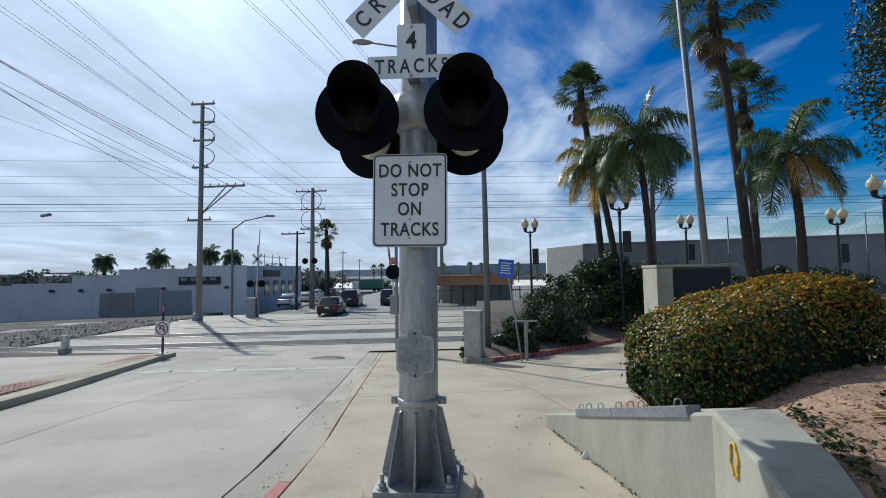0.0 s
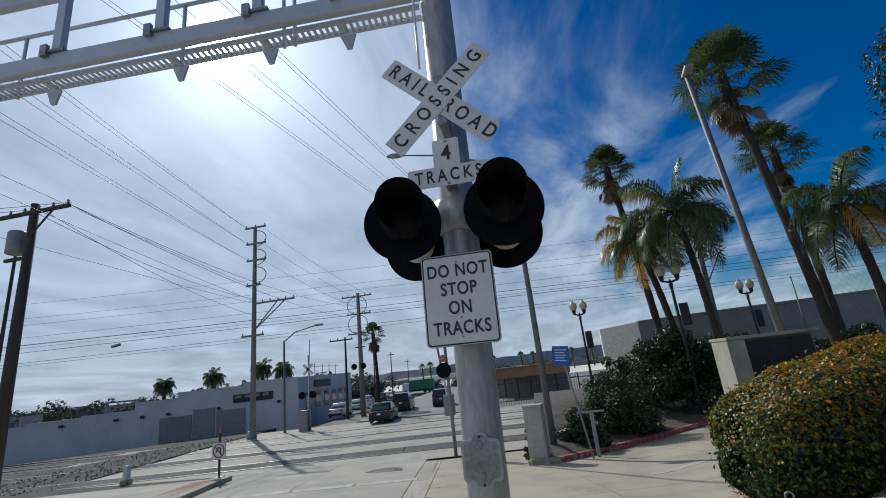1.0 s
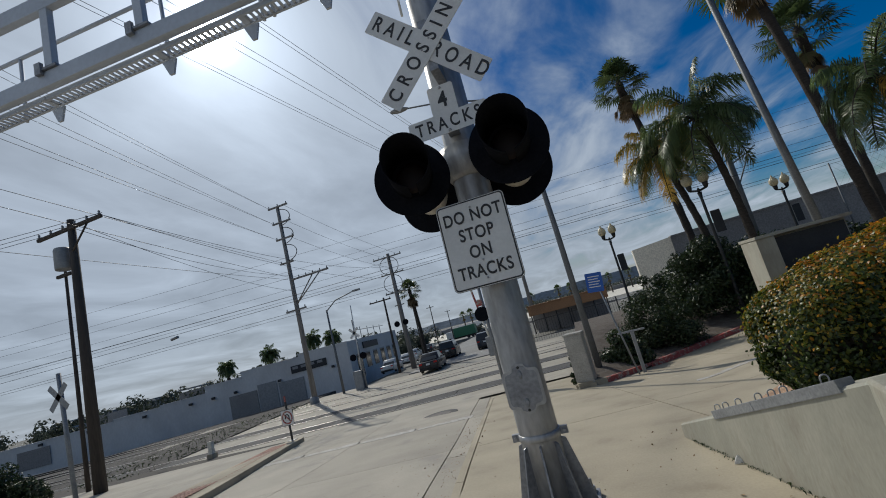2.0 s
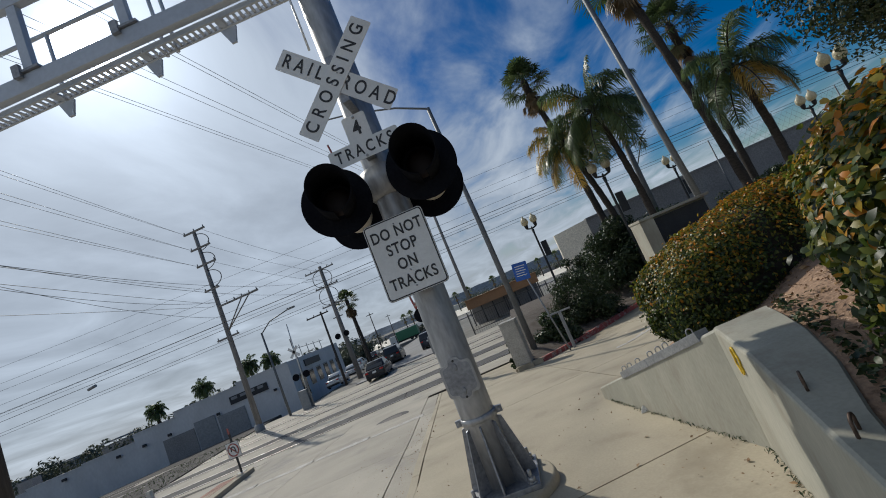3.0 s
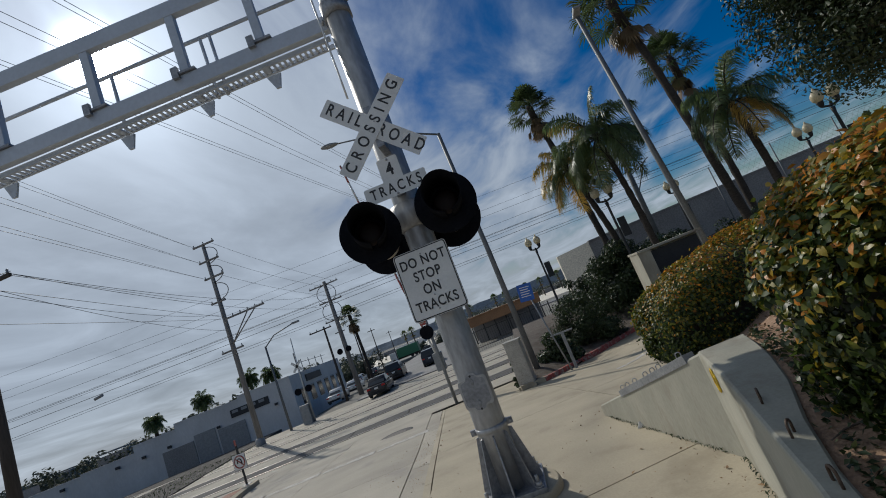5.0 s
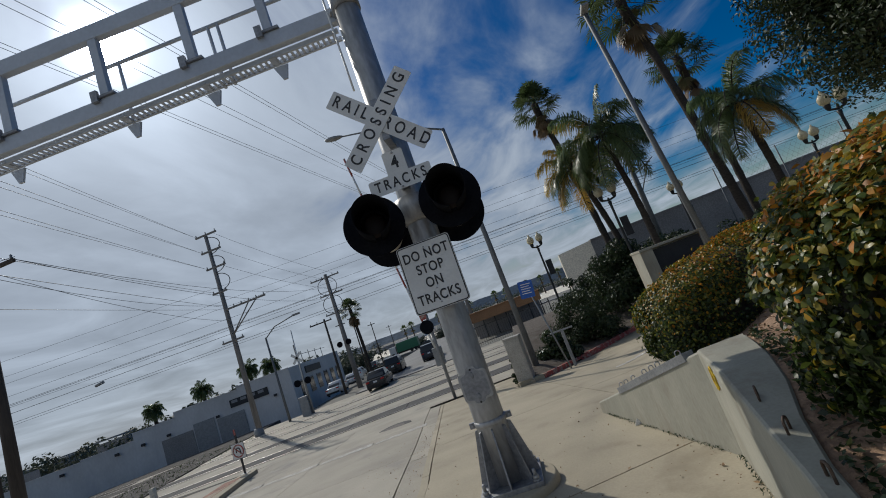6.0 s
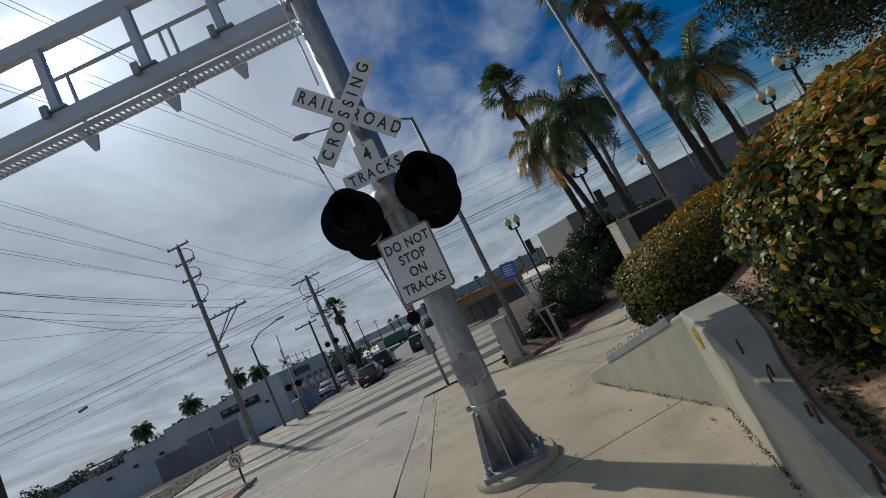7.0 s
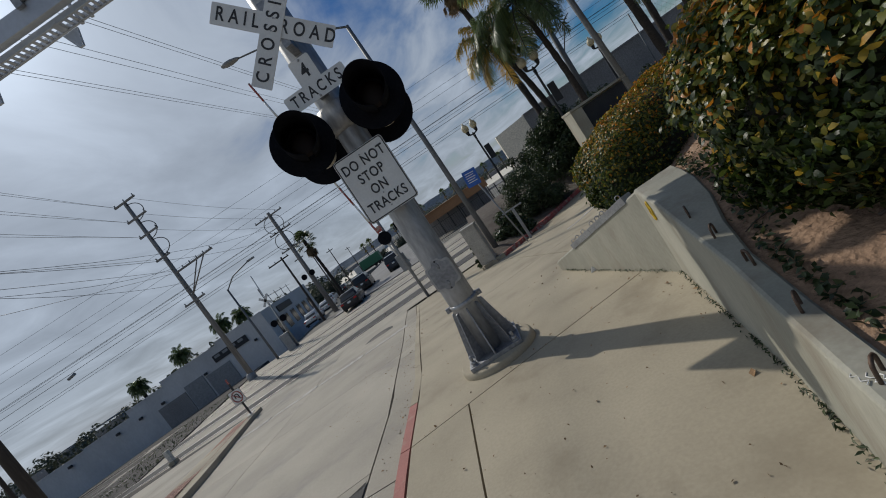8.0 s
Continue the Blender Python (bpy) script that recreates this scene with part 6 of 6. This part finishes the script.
rh = random.Random(3)
for k in range(11):
    x, y = -150 + k * 8.5, rh.uniform(88, 110)
    b = boxm(x, x + rh.uniform(4, 9), y, y + 6, -3.5, rh.uniform(1.0, 3.4))
    hs = tagged(part("distant_house", b, rh.choice([CREAMWALL, GREYWALL, WHITEWALL])), "pale low house among distant trees", "house", "distant houses")
    part("roof", boxm(x - 0.3, x + 5, y - 0.3, y + 6.3, 3.4, 3.7), ROOFGREY, hs) if k % 3 == 0 else None
for k in range(9):
    x = -120 + 30 * k
    b = boxm(x, x + rh.uniform(14, 26), 300 + rh.uniform(-20, 60), 380, -4, rh.uniform(-1.0, 1.6))
    tagged(part("airport_building", b, rh.choice([CREAMWALL, WHITEWALL, GREYWALL])), "long low pale airport building far off", "building", "airport buildings")
tagged(part("airfield", boxm(-220, 220, 180, 330, -4.2, prof(260) + 0.25), CREAMWALL), "pale flat airfield apron far off", "airfield", kind="structure")
# far hill: its haze comes from the material colour alone
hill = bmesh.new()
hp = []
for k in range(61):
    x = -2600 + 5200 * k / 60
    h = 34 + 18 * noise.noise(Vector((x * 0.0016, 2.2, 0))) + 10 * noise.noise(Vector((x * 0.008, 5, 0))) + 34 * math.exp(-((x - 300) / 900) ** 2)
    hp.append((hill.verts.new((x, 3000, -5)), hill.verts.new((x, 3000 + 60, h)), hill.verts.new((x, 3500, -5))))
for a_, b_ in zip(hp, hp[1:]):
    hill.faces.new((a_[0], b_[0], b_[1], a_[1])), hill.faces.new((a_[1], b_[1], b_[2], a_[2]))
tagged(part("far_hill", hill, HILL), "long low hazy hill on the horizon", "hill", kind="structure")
for x, y, hx, hz, k in ((-30.5, 74, 2.2, 4.2, 91), (-40.5, 112, 3.0, 5.0, 92), (-47, 112, 3.4, 5.5, 93), (-33, 150, 3.5, 4.5, 94), (-58, 150, 5.0, 6.0, 95), (-26, 160, 4.0, 4.0, 96)):
    shrub("street_tree", "dusty green roadside tree beyond the crossing", "tree", (x, y, prof(y) - 0.2), (hx, hx, hz), 34, 120, 0.4, k, L_FAR)
for x, y, h in ((-24.8, 62, 7.5), (-25.6, 70, 8.5), (-27.0, 84, 7.0), (-33.0, 118, 6.5)):
    utility_pole(x, y, h, 0.13, [(h - 0.5, -0.8, 0.8)], "slim dark wooden pole along the far road", DARKWOOD, False)
for x, y, paint, lab in ((-26.3, 66, CARSILVER, "silver car parked along the far road"), (-29.5, 84, CARNAVY, "dark car parked along the far road"), (-40, 119, CARSILVER, "pale car waiting at the far junction"), (-22.5, 119, CARBLACK, "dark car waiting at the far junction")):
    car("parked_car", lab, x, y, 8 if y < 100 else 90, 4.6, 1.8, 1.5, paint)
tl = thing("traffic_signal", "distant traffic signal on a pole", "traffic light")
part("pole", tubem([(-14.6, 95, prof(95)), (-14.6, 95, 4.4)], 0.1, 6), GALVPOLE, tl)
part("signal_head", boxm(-14.9, -14.3, 94.5, 94.8, 2.4, 4.2, None, 0.05), BLACKPAINT, tl)
for y0, y1 in ((56, 57.2), (59, 60.2)):
    cw = thing("crosswalk", "worn white crosswalk bars painted on asphalt", "road marking")
    for k in range(7):
        x = -16.8 + 1.35 * k - (y0 - 48) * 0.14
        zz = prof(y0) + 0.03
        part("bar", boxm(x, x + 0.6, y0, y1, zz - 0.03, zz + 0.012), WHITESIGN, cw)

sl_line = thing("stop_line", "worn pale stop line painted across the concrete road", "road marking")
for k in range(4):
    xa, xb = -10.0 + 1.75 * k, -8.35 + 1.75 * k
    ya, yb = 8.15 + 0.32 * k, 8.15 + 0.32 * (k + 0.94)
    part("paint_strip", solid(bmesh.new(), [(xa, ya), (xb, yb), (xb - 0.05, yb + 0.34), (xa - 0.05, ya + 0.34)], [road_z(xa, ya) - 0.02] * 4,
                              [road_z(xa, ya) + 0.006, road_z(xb, yb) + 0.006, road_z(xb, yb + 0.34) + 0.006, road_z(xa, ya + 0.34) + 0.006]), WORNPAINT, sl_line)
# weeds along the track bed
wr = np.random.default_rng(88)
WX = np.column_stack([wr.uniform(-42, -21.5, 2600), wr.uniform(13, 30, 2600)])
WX = WX[(WX[:, 1] > 13.5 + (-21.5 - WX[:, 0]) * -0.12)]
WC = np.array([[x, y, np.interp(y, [13, 38], [-1.35, -1.5]) - 1.1 * min(max((-24 - x) / 40, 0), 1) + 0.12] for x, y in WX])
tagged(leaves("weeds", WC, np.tile([1.0, 0, 0.2], (len(WC), 1)), 0.15, wr.random(len(WC)), L_BUSH, None, 0.35, 0.2, 12), "dark weeds growing on the ballast", "weeds", kind="stuff")

# weeds and dirt in the joint at the foot of the wall, ivy bits behind its top
jr = np.random.default_rng(31)
foot_pts = []
for k in range(420):
    f = jr.random() ** 0.8
    if k % 3:
        y = -0.5 - 3.2 * f
        x = float(np.interp(y, [-3.7, -2.5, -0.5], [1.24, 1.555, 2.002])) - abs(jr.normal(0, 0.018)) - 0.006
    else:
        y = -0.5 + 2.7 * f
        x = 2.0 - 0.2137 * (y + 0.52) - abs(jr.normal(0, 0.014)) - 0.006
    foot_pts.append((x, y, walk_z(x, y) + jr.uniform(0.004, 0.03)))
for k in range(30):
    foot_pts.append((kerb_x(-1.0) - 0.15 + jr.normal(0, 0.03), -0.95 + jr.normal(0, 0.05), road_z(0, -1) + 0.03))
foot_pts = np.array(foot_pts)
tagged(leaves("joint_weeds", foot_pts, np.tile([-0.6, 0.0, 0.8], (len(foot_pts), 1)), 0.034, jr.random(len(foot_pts)), L_BUSH, None, 0.3, 0.3, 14),
       "small weeds and moss in the joint at the wall", "weeds", kind="stuff")
ivy = []
for k in range(700):
    y = jr.uniform(-4.0, 0.4)
    x = float(np.interp(y, [-4.0, -2.5, -1.7, -0.5, 0.4], [1.33, 1.72, 2.08, 2.46, 2.30])) + abs(jr.normal(0, 0.05 + 0.05 * (math.sin(y * 5) > 0)))
    ivy.append((x, y, bed_z(x, y) + jr.uniform(0.01, 0.05)))
ivy = np.array(ivy)
tagged(leaves("creeping_ivy", ivy, np.tile([0, 0, 1.0], (len(ivy), 1)), 0.045, np.clip(jr.normal(0.5, 0.3, len(ivy)), 0, 1), L_BUSH, None, 0.6, 0.25, 15),
       "low green weeds creeping along the back of the wall", "weeds", kind="stuff")
for k in range(9):
    tw = thing("fallen_twig", "dry curved twig fallen on the planting bed", "twig", "fallen twigs")
    y = -3.9 + 0.30 * k + jr.uniform(-0.1, 0.1)
    x = float(np.interp(y, [-4.0, -2.5, -1.2], [1.55, 1.95, 2.3])) + jr.uniform(0, 0.2)
    an, ln = jr.uniform(0, 6.28), jr.uniform(0.10, 0.24)
    part("stem", tubem([(x + math.cos(an + 0.5 * q) * ln * q / 4, y + math.sin(an + 0.5 * q) * ln * q / 4, bed_z(x, y) + 0.02 + 0.012 * math.sin(q * 1.3)) for q in range(5)], [0.008, 0.007, 0.006, 0.005, 0.003], 6), BARK, tw)
chips = random.Random(17)
for k in range(14):
    y = chips.uniform(-2.2, -0.6)
    x = 2.55 + chips.uniform(0.0, 0.35) + (y + 1.6) * 0.22
    ch = part("bark_chip", boxm(-0.05, 0.05, -0.018, 0.018, -0.006, 0.006, Matrix.Translation((x, y, bed_z(x, y) + 0.03)) @ pose(0, 0, 0, chips.uniform(-25, 25), chips.uniform(-25, 25), chips.uniform(0, 180)), 0.004), TWIG)
    tagged(ch, "brown bark chip lying on the earth", "bark chip", "bark chips")
mark = thing("chalk_scribble", "small white scribbled mark on top of the wall", "paint mark")
for k in range(4):
    pts = [(1.345 + 0.022 * k + 0.010 * math.sin(q * 2.4 + k), -3.36 - 0.030 * k + 0.012 * q, return_z(-3.4) + 0.0165) for q in range(-3, 4)]
    part("stroke", tubem(pts, 0.0022, 5), PAPER, mark)

# worn asphalt beside the gutter
patch = bmesh.new()
edge = []
for k in range(15):
    y = -0.52 - 0.25 * k
    x1 = kerb_x(y) - 0.63
    x0 = x1 - 0.02 - min(1.3, 0.75 * k ** 0.6)
    edge.append([patch.verts.new((x0 + (x1 - x0) * i / 4, y - 0.12 * (4 - i) / 4, road_z(0, y - 0.12 * (4 - i) / 4) + 0.007)) for i in range(5)])
for p, q in zip(edge, edge[1:]):
    for i in range(4):
        patch.faces.new((p[i], q[i], q[i + 1], p[i + 1]))
tagged(part("asphalt_patch", patch, ASPHALT), "dark worn asphalt patch beside the gutter", "road patch", kind="structure")

# pale patch on the driveway
pt = np.random.default_rng(6)
pa = thing("paint_patch", "pale worn patch across the driveway concrete", "stain")
for k in range(7):
    x = 2.55 + 0.3 * k
    y = 7.0 + 0.18 * k
    w_ = 0.13 + 0.13 * pt.random()
    pl = [(x, y), (x + 0.32, y + 0.17), (x + 0.30 - 0.1 * pt.random(), y + 0.19 + w_), (x + 0.02, y + 0.03 + w_)]
    part("patch", solid(bmesh.new(), pl, [walk_z(a, b) - 0.02 for a, b in pl], [walk_z(a, b) + 0.005 for a, b in pl]), WORNPAINT, pa)

# ---- slabs, kerb stones: the pieces of road and pavement ----
def slab(name, corner, du, dv, zf, material, parent, nu=4, nv=4, thick=0.09, gap=0.011):
    """A slab over the plan mapping corner(u, v) for u in du and v in dv, its top on zf."""
    (u0, u1), (v0, v1) = du, dv
    verts, faces = [], []
    for j in range(nv + 1):
        for i in range(nu + 1):
            u = u0 + gap + (u1 - u0 - 2 * gap) * i / nu
            v = v0 + gap + (v1 - v0 - 2 * gap) * j / nv
            x, y = corner(u, v)
            verts.append((x, y, zf(x, y)))
    w = nu + 1
    for j in range(nv):
        for i in range(nu):
            faces.append((j * w + i, j * w + i + 1, (j + 1) * w + i + 1, (j + 1) * w + i))
    rim = [i for i in range(w)] + [j * w + nu for j in range(1, nv + 1)] + [nv * w + i for i in range(nu - 1, -1, -1)] + [j * w for j in range(nv - 1, 0, -1)]
    base = len(verts)
    verts += [(verts[i][0], verts[i][1], verts[i][2] - thick) for i in rim]
    k = len(rim)
    for i in range(k):
        faces.append((rim[i], base + i, base + (i + 1) % k, rim[(i + 1) % k]))
    me = bpy.data.meshes.new(name)
    me.from_pydata(verts, [], faces)
    return link_mesh(name, me, material, parent)


def walk_corner(u, v):
    return kerb_x(u) + v, u + 0.28 * v


def road_corner(u, v):
    return kerb_x(u) - 0.62 - v, u - 0.22 * v


U_WALK = [-22, -16.6, -11.3, -6.0, -0.68, 4.45, 9.3, 13.9]
V_WALK = [0.0, 0.68, 3.3, 6.6, 10, 13.4, 17, 22]
for ua, ub in zip(U_WALK, U_WALK[1:]):
    vs = V_WALK if ub < 0 else [V_WALK[0]] + V_WALK[2:]
    for va, vb in zip(vs, vs[1:]):
        slab("slab", walk_corner, (ua, ub), (va, vb), walk_z, CONCRETE, pavement, 4, 6, gap=0.006 if random.random() < 0.5 else 0.009)
U_ROAD = [-27, -22, -16.6, -11.2, -5.8, -0.4, 5.2, 10.6, 15.6]
V_ROAD = [0, 3.5, 7.0, 10.6, 14.2, 18, 22, 27, 33]
for ua, ub in zip(U_ROAD, U_ROAD[1:]):
    for va, vb in zip(V_ROAD, V_ROAD[1:]):
        slab("slab", road_corner, (ua, ub), (va, vb), road_z, ROADCON, road, 4, 6, gap=0.007)

# kerb stones and the gutter beside them
US = [-22, -17, -12, -7, -4, -2.2, -0.68, 0.50, 2.2, 4.45, 7, 9.3, 11.6, 13.9]
for ua, ub in zip(US, US[1:]):
    slab("kerb_stone", lambda u, v: (kerb_x(u) - v, u), (ua, ub), (0.0, 0.13), lambda x, y: walk_z(x, y) + 0.003, KERBRED if ub < 1.0 else CONCRETE, pavement, 3, 2, thick=0.16, gap=0.008)
UG = [-22, -11, -0.90, 4.45, 9.3, 13.9]
for ua, ub in zip(UG, UG[1:]):
    slab("gutter_slab", lambda u, v: (kerb_x(u) - 0.13 - v, u), (ua, ub), (0.0, 0.48), lambda x, y: road_z(x, y) + 0.004, ROADCON, road, 8, 2, thick=0.08, gap=0.012)
